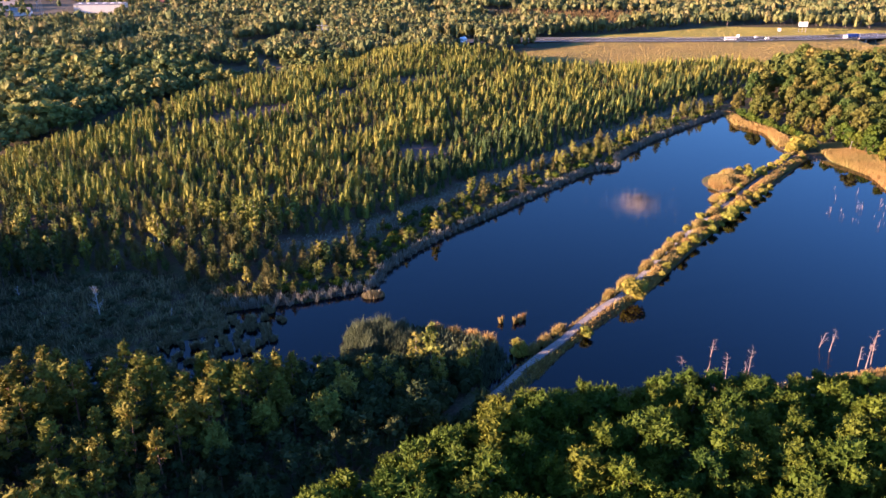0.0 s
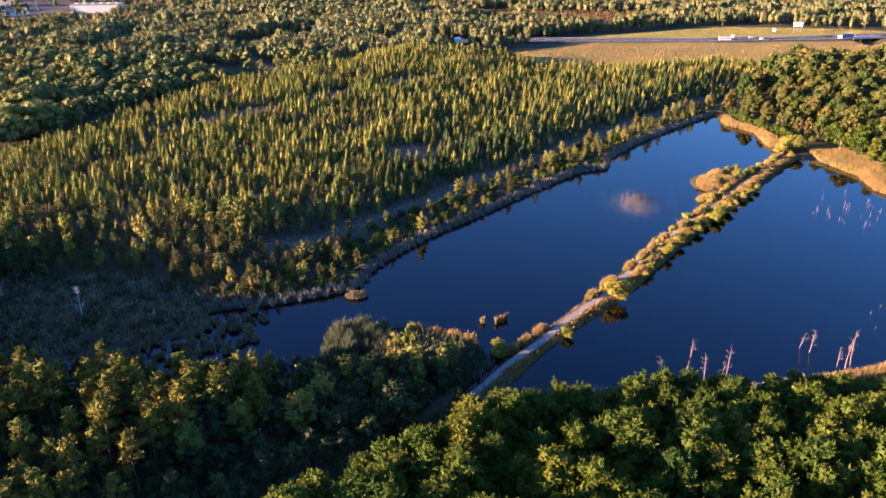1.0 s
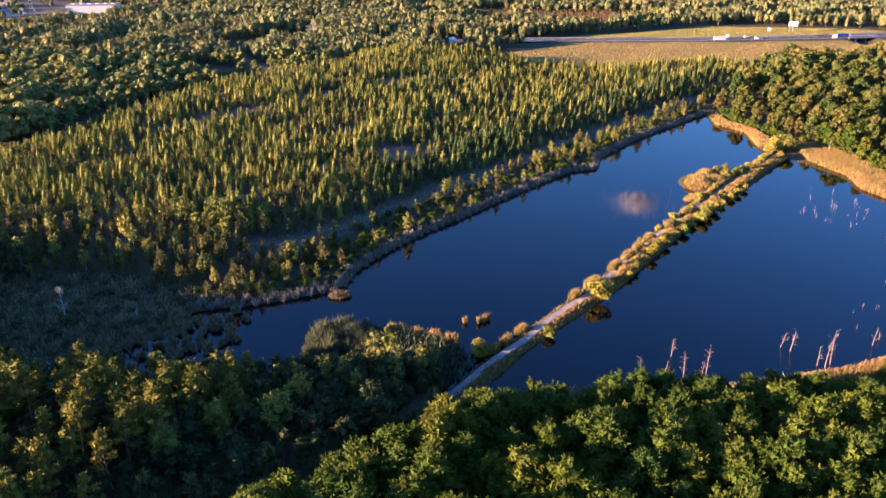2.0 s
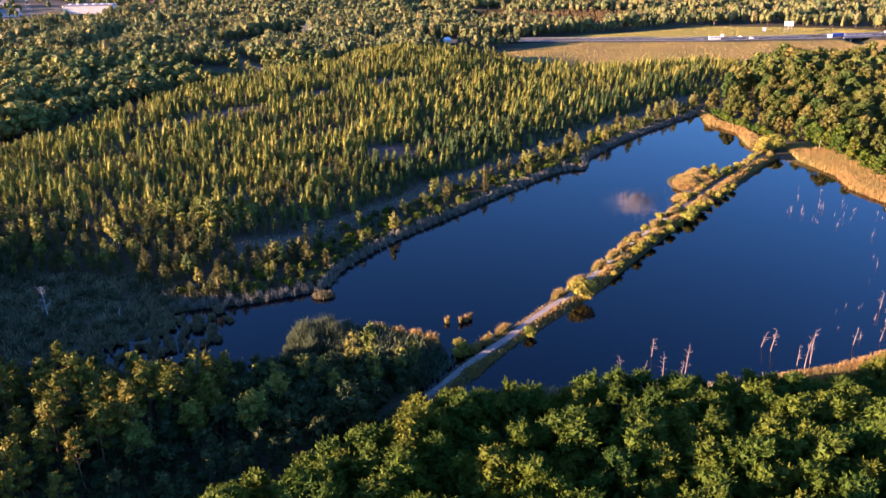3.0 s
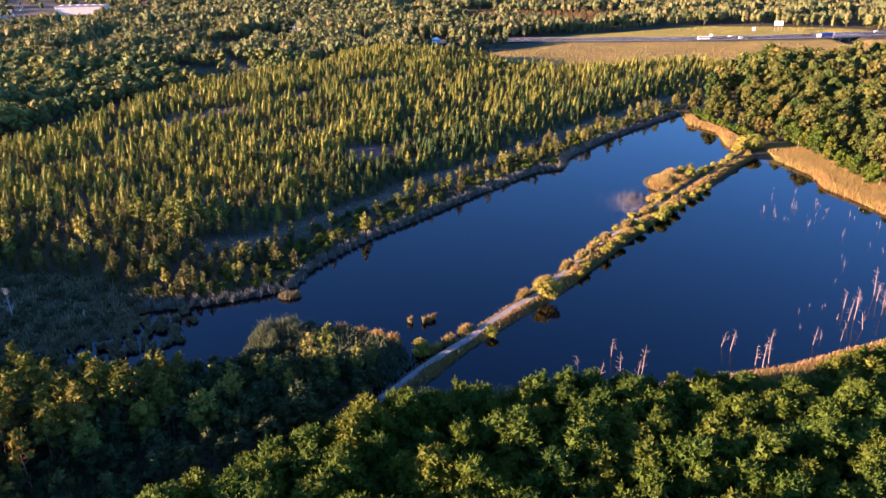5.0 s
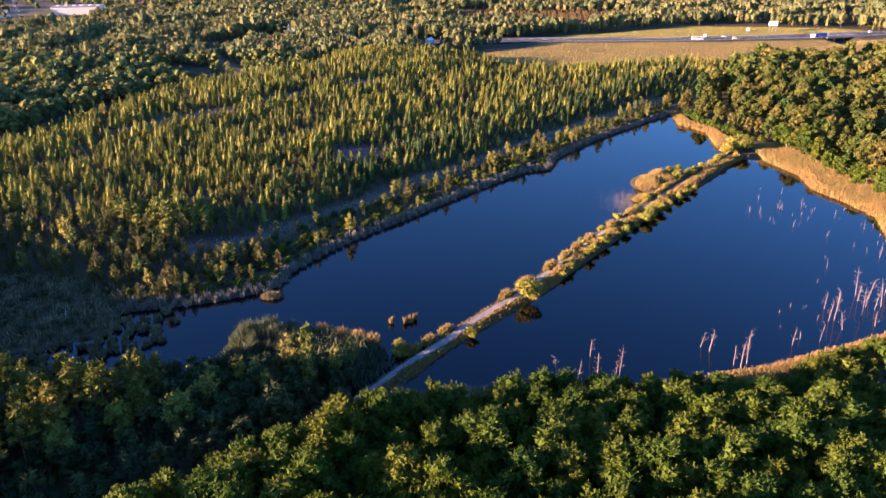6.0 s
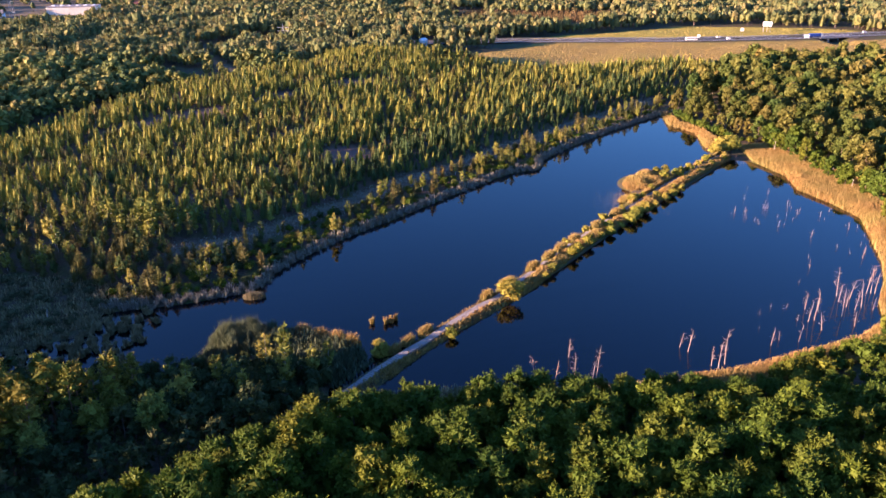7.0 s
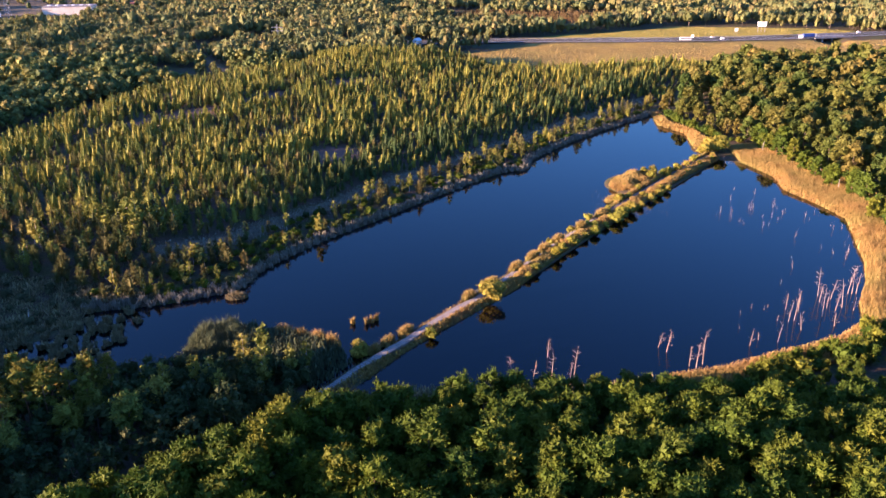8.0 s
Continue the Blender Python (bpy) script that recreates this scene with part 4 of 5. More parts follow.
ex, ey, ea = along(np.array([(221, 429.3), (228, 409.4), (231, 365.9), (237, 333.1), (229, 297.9), (222, 259.1)], float), 5.0)
edge_tree = [plant_thing("edge_tree", broad_tree(rng, 11.0, 3.0, 80, 5, 0.7, 0.28, 11, 0.16, 0.9), BARK, BROAD, "fresh green leafy tree behind the orange reeds", "tree") for _ in range(3)]
set_out(edge_tree, ex + rng.normal(size=len(ex)) * 2.0, ey + rng.normal(size=len(ex)) * 2.0, rng.uniform(0.7, 1.4, len(ex)), rng, "green trees behind the reeds")

# ---- far woods ----
FAR = np.array([(-240, 347.2), (-224, 391.8), (-214, 438.7), (-200, 481), (-183, 525.6), (-157, 572.5), (-125, 618.3), (-89, 647.6), (-65, 708.7), (0, 734.5), (60, 769.7), (100, 807.3), (118, 863.6), (180, 896.5), (262, 931.7), (315, 964.5), (425, 957.5),
                (505, 936.4), (540, 892.9), (1000, 1027.9), (1000, 1520.9), (-1000, 1520.9), (-1000, 957.5), (-330, 300.2)], float)
x, y = scatter(rng, FAR, 7.2)
seen = (np.abs(x - 24) < 0.59 * y + 40) & (y < 1462) & ((y < 934) | (rng.uniform(size=len(x)) < 0.6))
gaps = np.array([noise.noise((a * 0.008, b * 0.012, 3.0)) for a, b in zip(x, y)])
k = seen & (gaps > -0.42) & (line_distance(x, y, HIGHWAY) > 24)
k &= (np.hypot(x - 20, y - 803) > 13) & (line_distance(x, y, LANE) > 6) & ~inside(x, y, GLADE) & ~inside(x, y, PLANTATION)
k &= ~(inside(x, y, TOWN) & (rng.uniform(size=len(x)) > 0.22))
k &= ~((np.abs(x + 475) < 58) & (np.abs(y - 1116) < 50)) & (np.hypot(x + 152, y - 690) > 12)
x, y = x[k], y[k]
front = y < 1040
shapes = [far_tree(rng, rng.uniform(14, 18), rng.uniform(3.5, 4.7), 42, 1.05) for _ in range(6)] + [flame(rng, rng.uniform(13, 16), rng.uniform(3.4, 4.2), 36, 1.2, 0.65, 0.05, 0.3)]
rough = [far_tree(rng, rng.uniform(13, 17), rng.uniform(3.8, 5.2), 11, 1.6) for _ in range(6)]
near_side = (y < 700) & (x < 0)
full = [round_tree(rng, rng.uniform(13, 17), rng.uniform(4.2, 5.6), 30, 3, 1.05, 0.5, 7) for _ in range(7)]
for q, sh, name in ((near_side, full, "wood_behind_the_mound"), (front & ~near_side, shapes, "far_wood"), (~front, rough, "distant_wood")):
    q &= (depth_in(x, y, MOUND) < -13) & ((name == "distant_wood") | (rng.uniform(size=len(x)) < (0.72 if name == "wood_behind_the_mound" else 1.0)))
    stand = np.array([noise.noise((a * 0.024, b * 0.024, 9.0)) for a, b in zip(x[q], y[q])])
    woods(name, sh, x[q], y[q], (0.68 + 0.42 * rng.uniform(size=q.sum())) * (1 + 0.6 * stand) * np.where((np.abs(x[q] + 475) < 64) & (y[q] > 934) & (y[q] < 1069) | (np.abs(x[q] + 148) < 30) & (y[q] > 600) & (y[q] < 690), 0.5, 1.0), rng, [BARK, BACK_LEAVES if q is near_side else HAZE_LEAVES], "wide mixed forest reaching to the horizon", "woods")
x, y = scatter(rng, PLANTATION, 5.4)
woods("plantation", [flame(rng, 7.5, 1.7, 14, 1.2, 0.6, 0.05, 0.7) for _ in range(4)], x, y, rng.uniform(0.6, 1.0, len(x)), rng, [BARK, BROWN_PINE], "plantation of small red-brown pines", "woods")


# ---- causeway ----
def ribbon(line, half, gap, lift, flat=None):
    x, y, a = along(line, gap)
    v, f = [], []
    for i in range(len(x)):
        for u in (-1, 1):
            qx, qy = x[i] - math.sin(a[i]) * half * u, y[i] + math.cos(a[i]) * half * u
            z = float(height(np.array([x[i]]), np.array([y[i]]))[0]) if flat is None else flat
            v += [(qx, qy, z + lift), (qx, qy, z + lift - 0.5)]
    for i in range(len(x) - 1):
        o, p = i * 4, i * 4 + 4
        f += [(o, p, p + 2, o + 2), (o + 1, p + 1, p, o), (o + 2, p + 2, p + 3, o + 3)]
    return np.array(v), np.array(f)


v, f = ribbon(PATH, 1.35, 2.0, 0.06)
path = tagged(new("path", mesh_data("path", v, f, [BALLAST])), "pale dirt path along the narrow causeway", "path", kind="structure")

rng = np.random.default_rng(51)
CLUMPS = ((55.6, 235.5, 2.6, 1.8), (63.0, 245.4, 4.5, 2.0), (73.6, 259.1, 3.2, 2.0), (80.6, 269, 3.4, 1.8), (86.0, 276.5, 3.4, 1.8), (92.4, 285.7, 3.2, 1.8), (104, 299, 3.4, 2.0), (115, 313.7, 3.4, 2.2),
          (124, 336.6, 4.0, 3.0), (35.4, 212.1, 2.8, 1.5), (30.3, 205.7, 2.6, 1.3), (26.4, 200.7, 2.4, 1.2))


def clump(cx, cy, a, b, turn, count, tall, z=None):
    r, w = np.sqrt(rng.uniform(0, 1, count)), rng.uniform(0, 6.283, count)
    u, v = r * a * np.cos(w), r * b * np.sin(w)
    h = tall * (1 - 0.45 * r ** 3) * rng.uniform(0.8, 1.1, count)
    return cx + u * math.cos(turn) - v * math.sin(turn), cy + u * math.sin(turn) + v * math.cos(turn), h


for cx, cy, a, b in CLUMPS:
    x, y, h = clump(cx, cy, a, b, 0.85, int(600 * a * b / 4) + 80, 3.7)
    blades("reed_clump", x, y, h, rng, REED_DRY, "clump of reeds with orange plumes beside the path", "reeds", 0.15, tone=0.12)
x, y, h = clump(140, 363, 18, 9, 0.85, 6000, 2.6)
lump = np.array([noise.noise((a * 0.16, b * 0.16, 3.0)) for a, b in zip(x, y)])
k = (depth_in(x, y, CAUSEWAY) > 0.2) & (lump > -0.38)
blades("island_reeds", x[k], y[k], h[k] * (1 + 0.9 * lump[k]), rng, REED_DRY, "golden reed bed on a spit beside the causeway", "reeds", 0.16)
for cx, cy, a in ((18.3, 218.6, 0.8), (22.6, 218.4, 0.7), (24.2, 219.6, 0.9), (25.6, 220.9, 0.7)):
    x, y, h = clump(cx, cy, a, a, 0, 60, 2.9)
    blades("reed_tuft", x, y, h, rng, REED_DRY, "small tuft of reeds standing in the water", "reeds", 0.2, 0.1, None, np.full(len(x), -0.1))
cx, cy, ca = along(PATH, 0.16, 14, 335)
for sign, name in ((1, "bank_grass"), (-1, "bank_grass")):
    off = sign * rng.uniform(1.35, 4.2, len(cx)) + rng.normal(size=len(cx)) * 0.3
    x, y = cx - np.sin(ca) * off, cy + np.cos(ca) * off
    x, y = np.tile(x, 3) + rng.normal(size=3 * len(x)) * 0.3, np.tile(y, 3) + rng.normal(size=3 * len(y)) * 0.3
    k = depth_in(x, y, CAUSEWAY) > -0.6
    blades(name, x[k], y[k], rng.uniform(0.5, 1.5, k.sum()), rng, REED_DRY if sign < 0 else GRASS, "golden tall grass on the causeway bank", "grass", 0.2, 0.3)

cx, cy, ca = along(PATH, 0.05, 205, 338)
wave = np.array([noise.noise((q * 0.006, 0.0, 8.0)) for q in range(len(cx))])
off = 2.7 + rng.normal(size=len(cx)) * 0.55 + 0.6 * wave
x, y = cx - np.sin(ca) * off, cy + np.cos(ca) * off
k = (depth_in(x, y, CAUSEWAY) > -0.6) & (wave > -0.22)
blades("causeway_reeds", x[k], y[k], rng.uniform(1.3, 2.5, k.sum()) * (1 + 0.5 * wave[k]), rng, REED_DRY, "row of green reeds with orange plumes lining the path", "reeds", 0.17, 0.2)
cx, cy, ca = along(PATH, 0.014, 30, 338)
wave = np.array([noise.noise((q * 0.0022, 0.0, 5.0)) for q in range(len(cx))])
off = -rng.uniform(1.8, 6.4, len(cx))
x, y = cx - np.sin(ca) * off, cy + np.cos(ca) * off
k = depth_in(x, y, CAUSEWAY) > -0.9
far_on = 0.36 + 0.64 * ease(cy[k], 232, 262)
blades("causeway_reeds", x[k], y[k], rng.uniform(1.3, 2.3, k.sum()) * (1 + 0.7 * wave[k]) * far_on, rng, REED_DRY, "band of golden reeds along the causeway's water edge", "reeds", 0.16, 0.2)

willows = [plant_thing("willow_bush", bush(rng, 3.4, 2.0, 230, 6, 0.22, 0.072, 0.8), BARK, WILLOW, "round yellow-green willow bush beside the path", "bush") for _ in range(4)]
SPOTS = ((147, 374, 0.8), (152, 375, 0.95), (156, 371, 0.8), (139, 372, 0.45), (133, 352, 0.5), (150, 364, 0.6), (160, 376, 0.7), (62.9, 234.2, 1.62), (43.4, 209.4, 0.85), (22.3, 200, 1.35), (77.3, 251.9, 0.6), (80.5, 257.4, 0.7), (89.8, 270.6, 0.95), (93.0, 276.2, 0.8), (97.4, 281.7, 0.85), (104, 289.7, 0.6), (108.9, 293.9, 0.9),
         (114.5, 302, 0.7), (120.4, 308.7, 1.2), (124, 314.3, 1.1), (129.4, 320.6, 1.15), (135, 327.2, 0.8), (142, 336.1, 0.9), (147, 342.5, 0.8), (152.6, 349, 0.8), (158, 369.5, 0.7), (165, 378.9, 0.9), (172, 385.9, 0.7), (178, 394.1, 0.9), (188, 409.4, 1.4),
         (193, 415.2, 1.8), (198, 412.9, 1.7), (149, 365.9, 0.9), (126, 333.1, 0.9), (132, 337.8, 0.6), (200, 419.9, 1.7), (118, 316.6, 0.7), (106, 300.2, 0.7))
wx, wy, wa = along(PATH, 8.0, 140, 330)
off = np.where(np.arange(len(wx)) % 2, 2.9, -4.0) + rng.normal(size=len(wx)) * 0.5
sp = np.concatenate([np.array(SPOTS), np.stack([wx - np.sin(wa) * off, wy + np.cos(wa) * off, rng.uniform(0.35, 0.75, len(wx))], 1)]) * (1, 1, 1.5)
set_out(willows, sp[:, 0], sp[:, 1], sp[:, 2], rng, "willow bushes along the causeway")

# ---- reed beds round the ponds ----
rng = np.random.default_rng(67)
lx, ly, la = along(smooth_line([(-72, 227.4), (-46, 233.9), (-32, 240.4), (-24, 245.1), (-19.5, 261.5), (-1.5, 289.7), (20, 315.5), (45.5, 346.6), (75, 380), (89, 385.9), (95, 405.9), (131, 452.8), (184, 508)]), 0.035)
wave = np.array([noise.noise((q * 0.012, 0.0, 4.0)) for q in range(len(lx))])
off = rng.uniform(-1.2, 1.6, len(lx)) + 0.8 * np.sin(np.arange(len(lx)) * 0.035 * 2 * math.pi / 4.5) + 2.2 * wave
blades("shore_reeds", lx - np.sin(la) * off, ly + np.cos(la) * off, rng.uniform(1.4, 2.9, len(lx)) * (1 + 0.5 * wave), rng, REED_GREY, "strip of pale withered reeds along the water", "reeds", 0.17)
RIGHT_REEDS = np.array([(183, 509.1), (180, 477.4), (191, 457.5), (187, 423.5), (193, 423.5), (199, 441.1), (197, 461), (188, 481), (188, 506.8)], float)
RIGHT_BED = np.array([(203, 398.8), (211, 371.8), (208, 350.7), (215, 330.7), (219, 312), (211, 287.3), (204, 265), (197, 249.7), (186, 232.1), (181, 219.2), (205, 212.2), (225, 241.5), (236, 288.5), (246, 333.1), (240, 365.9), (236, 409.4), (224, 429.3), (205, 423.5)], float)
NEAR_BED = np.array([(181, 219.2), (168, 208.1), (147, 199.3), (128, 191.1), (110, 186.4), (104, 178.1), (125, 178.1), (150, 187.5), (185, 204), (200, 212.2)], float)
for name, ring, gap, tall, label in (("far_reed_bed", RIGHT_REEDS, 0.42, 2.3, "golden reed bed below the wood edge"), ("reed_bed", RIGHT_BED, 0.40, 2.4, "broad orange reed bed along the pond"),
                                     ("near_reed_bed", NEAR_BED, 0.38, 2.3, "orange reed bed behind the foreground trees")):
    x, y = scatter(rng, ring, gap, 0.5)
    lump = np.array([noise.noise((a * 0.22, b * 0.22, 2.0)) for a, b in zip(x, y)])
    blades(name, x, y, rng.uniform(0.85, 1.1, len(x)) * tall * (1 + 0.15 * lump), rng, REED_DRY, label, "reeds", 0.14, 0.09)
hx, hy = scatter(rng, NEAR_BED, 5.6)
bed_bush = [plant_thing("bed_bush", bush(rng, 4.2, 2.4, 66, 6, 0.45, 0.17), BARK, BROAD, "green willow scrub among orange reeds", "bush") for _ in range(3)]
set_out(bed_bush, hx, hy - 6.0, rng.uniform(0.7, 1.8, len(hx)), rng, "scrub among the orange reeds")
SWAMP = np.array([(-165, 194.6), (-112, 193.4), (-92, 202.8), (-80, 208.7), (-68, 215.7), (-72, 229.8), (-50, 236.8), (-70, 243.9), (-104, 250.9), (-165, 250.9)], float)
x, y = scatter(rng, SWAMP, 0.62, 0.5)
lump = np.array([noise.noise((a * 0.13, b * 0.11, 5.0)) + 0.5 * noise.noise((a * 0.4, b * 0.4, 6.0)) for a, b in zip(x, y)])
blades("swamp_reeds", x, y, rng.uniform(0.9, 2.2, len(x)) * np.clip(1 + 1.3 * lump, 0.3, 2), rng, REED_GREEN, "tangled grey-green swamp reeds in shade", "reeds", 0.26, 0.3)
tx, ty = scatter(rng, np.array([(-112, 185.2), (-60, 185.2), (-46, 189.9), (-50, 204), (-48, 225.1), (-70, 227.4), (-92, 204)], float), 3.6)
for cx, cy in zip(tx, ty):
    if rng.uniform() < 0.25 + 0.25 * (cx > -62):
        continue
    bits = [clump(cx + rng.normal() * 0.8, cy + rng.normal() * 0.8, r, r * rng.uniform(0.4, 0.9), rng.uniform(0, 3), int(80 * r), rng.uniform(1.2, 3.0)) for r in rng.uniform(0.4, 1.5, 3)]
    x, y, h = [np.concatenate(e) for e in zip(*bits)]
    blades("swamp_tussock", x, y, h, rng, REED_GREEN, "grey-green reed tussock standing in swamp water", "reeds", 0.2, 0.2, None, np.full(len(x), -0.05))
q = [clump(*e) for e in ((-21, 207, 9, 8, 0.3, 5200, 5.6), (-13, 203, 7, 7, 0, 2600, 5.0), (-24, 199, 6, 6, 0, 2000, 4.8), (-17, 213, 6, 4, 0.2, 1300, 4.4))]
x, y, h = [np.concatenate(e) for e in zip(*q)]
h = h * rng.uniform(0.7, 1.1, len(h)) * (1 + 0.75 * np.array([noise.noise((a * 0.3, b * 0.3, 6.0)) for a, b in zip(x, y)]))
blades("tall_reed_stand", x, y, h, rng, REED_SHADED, "tall grey-green stand of reeds at the pond, coloured dark for shade", "reeds", 0.13, 0.11)
x, y, h = clump(-23.5, 237.4, 4.0, 2.2, 0.2, 520, 2.5)
blades("reed_islet", x, y, h, rng, REED_GREEN, "round islet of pale green reeds by the shore", "reeds", 0.17, 0.14, None, np.full(len(x), -0.1))
PENINSULA = np.array([(-12, 213.4), (-4, 212.8), (6, 208.7), (15, 205.1), (21, 194.6), (12, 180.5), (-4, 185.2), (-14, 194.6)], float)
x, y = scatter(rng, PENINSULA, 0.6, 0.5)
blades("peninsula_reeds", x, y, rng.uniform(2.2, 3.6, len(x)), rng, REED_SHADED, "dense reeds with pinkish plumes at the pond", "reeds", 0.35, 0.18)
for cx, cy, a in ((-2, 211, 3.0), (3.5, 209.3, 2.6), (9, 206.9, 2.6), (14, 204, 2.2)):
    x, y, h = clump(cx, cy, a, a * 0.6, -0.3, int(150 * a), 4.4)
    blades("plumed_reeds", x, y, h, rng, REED_DRY, "patch of pinkish plumed reeds at the pond edge", "reeds", 0.17, 0.14)
x, y = scatter(rng, np.array([(20, 174.6), (40, 179.9), (62, 180.5), (89, 181.7), (110, 186.4), (106, 174.6), (60, 166.4), (30, 161.7), (16, 164.1)], float), 0.7, 0.5)
blades("near_bank_reeds", x, y, rng.uniform(1.2, 2.6, len(x)), rng, REED_GREEN, "dark reeds on the shaded near bank", "reeds", 0.4, 0.25)
sx, sy = scatter(rng, SWAMP, 6.4)
swamp_bush = [plant_thing("swamp_bush", bush(rng, 2.6, 2.0, 26, 4, 0.42, 0.16), BARK, REED_GREEN, "low grey-green shrub in the shaded swamp", "bush") for _ in range(3)]
set_out(swamp_bush, sx, sy, rng.uniform(0.5, 1.25, len(sx)), rng, "shrubs in the swamp")
edge_birch = [plant_thing("swamp_birch", young_birch(rng, 14.5, 2.3, 110, 5, 0.7, 0.26), BIRCH_BARK, BIRCH, "yellow sunlit birch at the swamp edge", "tree") for _ in range(3)]
bx = np.array([-7.3, -1.0, 5.3, -15, -27, -32, -20, 9, -3, -40, -47, -11])
by = np.array([183.3, 177, 182.3, 175.8, 174.6, 175.8, 179.3, 187.5, 189.9, 172.3, 174.6, 171.7])
set_out(edge_birch, bx, by, rng.uniform(0.75, 1.1, len(bx)), rng, "birches at the swamp edge")

# ---- dead trees in the right pond ----
rng = np.random.default_rng(83)
SNAGS = ((9.0, 12, 0.11), (7.0, 9, 0.10), (10.5, 13, 0.12), (6.0, 6, 0.09), (4.0, 2, 0.09), (6.0, 7, 0.08), (2.5, 1, 0.08))
snags = [bare_thing(rng, *q, DEAD, "dead_tree", "bare bleached dead tree standing in water", "dead tree") for q in SNAGS]
STANDING = [(113.6, 200.6), (118, 192.6), (119.6, 191.3), (139.6, 204.2), (143.4, 207.6), (148.9, 206.5), (154.1, 220), (159.8, 227.9), (157.2, 219.2), (159.4, 220), (163.6, 227), (159, 213.6),
            (174.6, 237.5), (173.3, 233.2), (169.7, 223), (173.9, 229), (178, 235.3), (175.8, 227), (170.4, 216.1), (185.8, 239.6), (187.3, 239.6), (188.7, 239.6), (178.9, 229), (181.7, 227),
            (66.5, 186.7), (72.3, 185.5), (77.3, 184), (82.6, 185), (83.4, 184.5), (111.8, 203.2), (122.1, 193.5), (77.8, 197.7)]
STUBS = [(166.2, 247.8), (152.8, 227.9), (154.3, 229.1), (143.8, 224.7), (139.9, 214.4), (149.1, 229.1), (205, 282.5), (202.1, 274), (209.7, 285.4), (194.4, 279.7), (196.7, 274), (205.3, 268.6), (178.7, 269.8),
         (165.9, 318), (168.8, 321.6), (173.8, 321.6), (173.8, 311), (174.5, 309.6), (182.5, 325.2), (184.7, 314.4), (188.4, 314.4), (183.3, 304.2), (195, 325.1), (194.6, 317.8), (195.7, 328.8), (192, 344.5), (186.4, 332.6),
         (202.9, 314.2), (210, 321.3), (209.2, 304.1), (212.4, 300.8), (195.2, 398), (195, 395), (197, 395)]
for cx, cy in STUBS[6:]:                     # stubs stand in loose groups
    STUBS = STUBS + [(cx + float(rng.normal()) * 3.0, cy + float(rng.normal()) * 4.5)]
x, y = np.array(STANDING + STUBS).T
for i in range(len(x)):
    kind = int(rng.integers(0, 4)) if i < len(STANDING) else (3, 4, 4, 6, 6)[int(rng.integers(0, 5))]
    m = pose(x[i], y[i], 0, rng.normal() * 3.5, rng.normal() * 3.5, rng.uniform(0, 360))
    ob = copy_thing(snags[kind], m) if i >= 7 else snags[i]
    low = 1.0 if i < len(STANDING) else 0.62
    ob.matrix_basis = m @ Matrix.Diagonal((low, low, low * rng.uniform(0.7, 1.1), 1))
    tagged(ob, group="dead trees in the pond")

# bare pale trunks before the wood edge, and the pale birch in the swamp
for cx, cy, h in ((221, 412.9, 6.5), (235.5, 374.2, 7), (232.3, 348.3, 5), (236.3, 347.8, 6), (239, 339.5, 5), (228, 391.8, 4), (243, 326, 5), (241, 333.1, 6)):
    root = bare_thing(rng, h, 2, 0.16, BIRCH_BARK, "dead_tree", "pale bare trunk beside the reed bed", "dead tree", "bare trunks by the reed bed")
    root.location = (cx, cy, float(height(np.array([cx]), np.array([cy]))[0]))
for cx, cy, h, q in ((-107.6, 218.5, 12.5, 34), (-140, 232.1, 5.5, 8), (-86, 220.4, 4.0, 5)):
    root = bare_thing(rng, h, q, 0.21, BIRCH_BARK, "bare_birch", "pale bare birch standing in the shaded swamp", "tree", reach=0.16 * h)
    root.location = (cx, cy, float(height(np.array([cx]), np.array([cy]))[0]))

# ---- cloud that the water mirrors ----
rng = np.random.default_rng(97)
puff = bmesh.new()
for _ in range(420):
    c = Vector((rng.normal() * 62, rng.normal() * 26, rng.normal() * 19))
    r = rng.uniform(2, 9) * max(0.25, 1 - c.length / 130)
    q = bmesh.ops.create_icosphere(puff, subdivisions=1, radius=r, matrix=Matrix.Translation(c) @ Matrix.Diagonal((1.7, 1.2, 0.8, 1)))
    for w in q["verts"]:
        w.co += Vector(rng.normal(size=3)) * r * 0.12
cloud = tagged(new("cloud", bm_mesh("cloud", puff, surface("cloud_white", (0.92, 0.86, 0.88), (0.84, 0.78, 0.80), 0.02, 1.0, 0.0))), "small ragged white cloud high in the evening sky", "cloud", kind="stuff")
cloud.location = Vector((0.241, 0.916, 0.322)) * 3400 - Vector((0, 0, 117))

# ---- motorway ----
def offset_line(line, d):
    t = np.gradient(line, axis=0)
    t = t / np.hypot(*t.T)[:, None]
    return line + np.stack([-t[:, 1], t[:, 0]], 1) * d


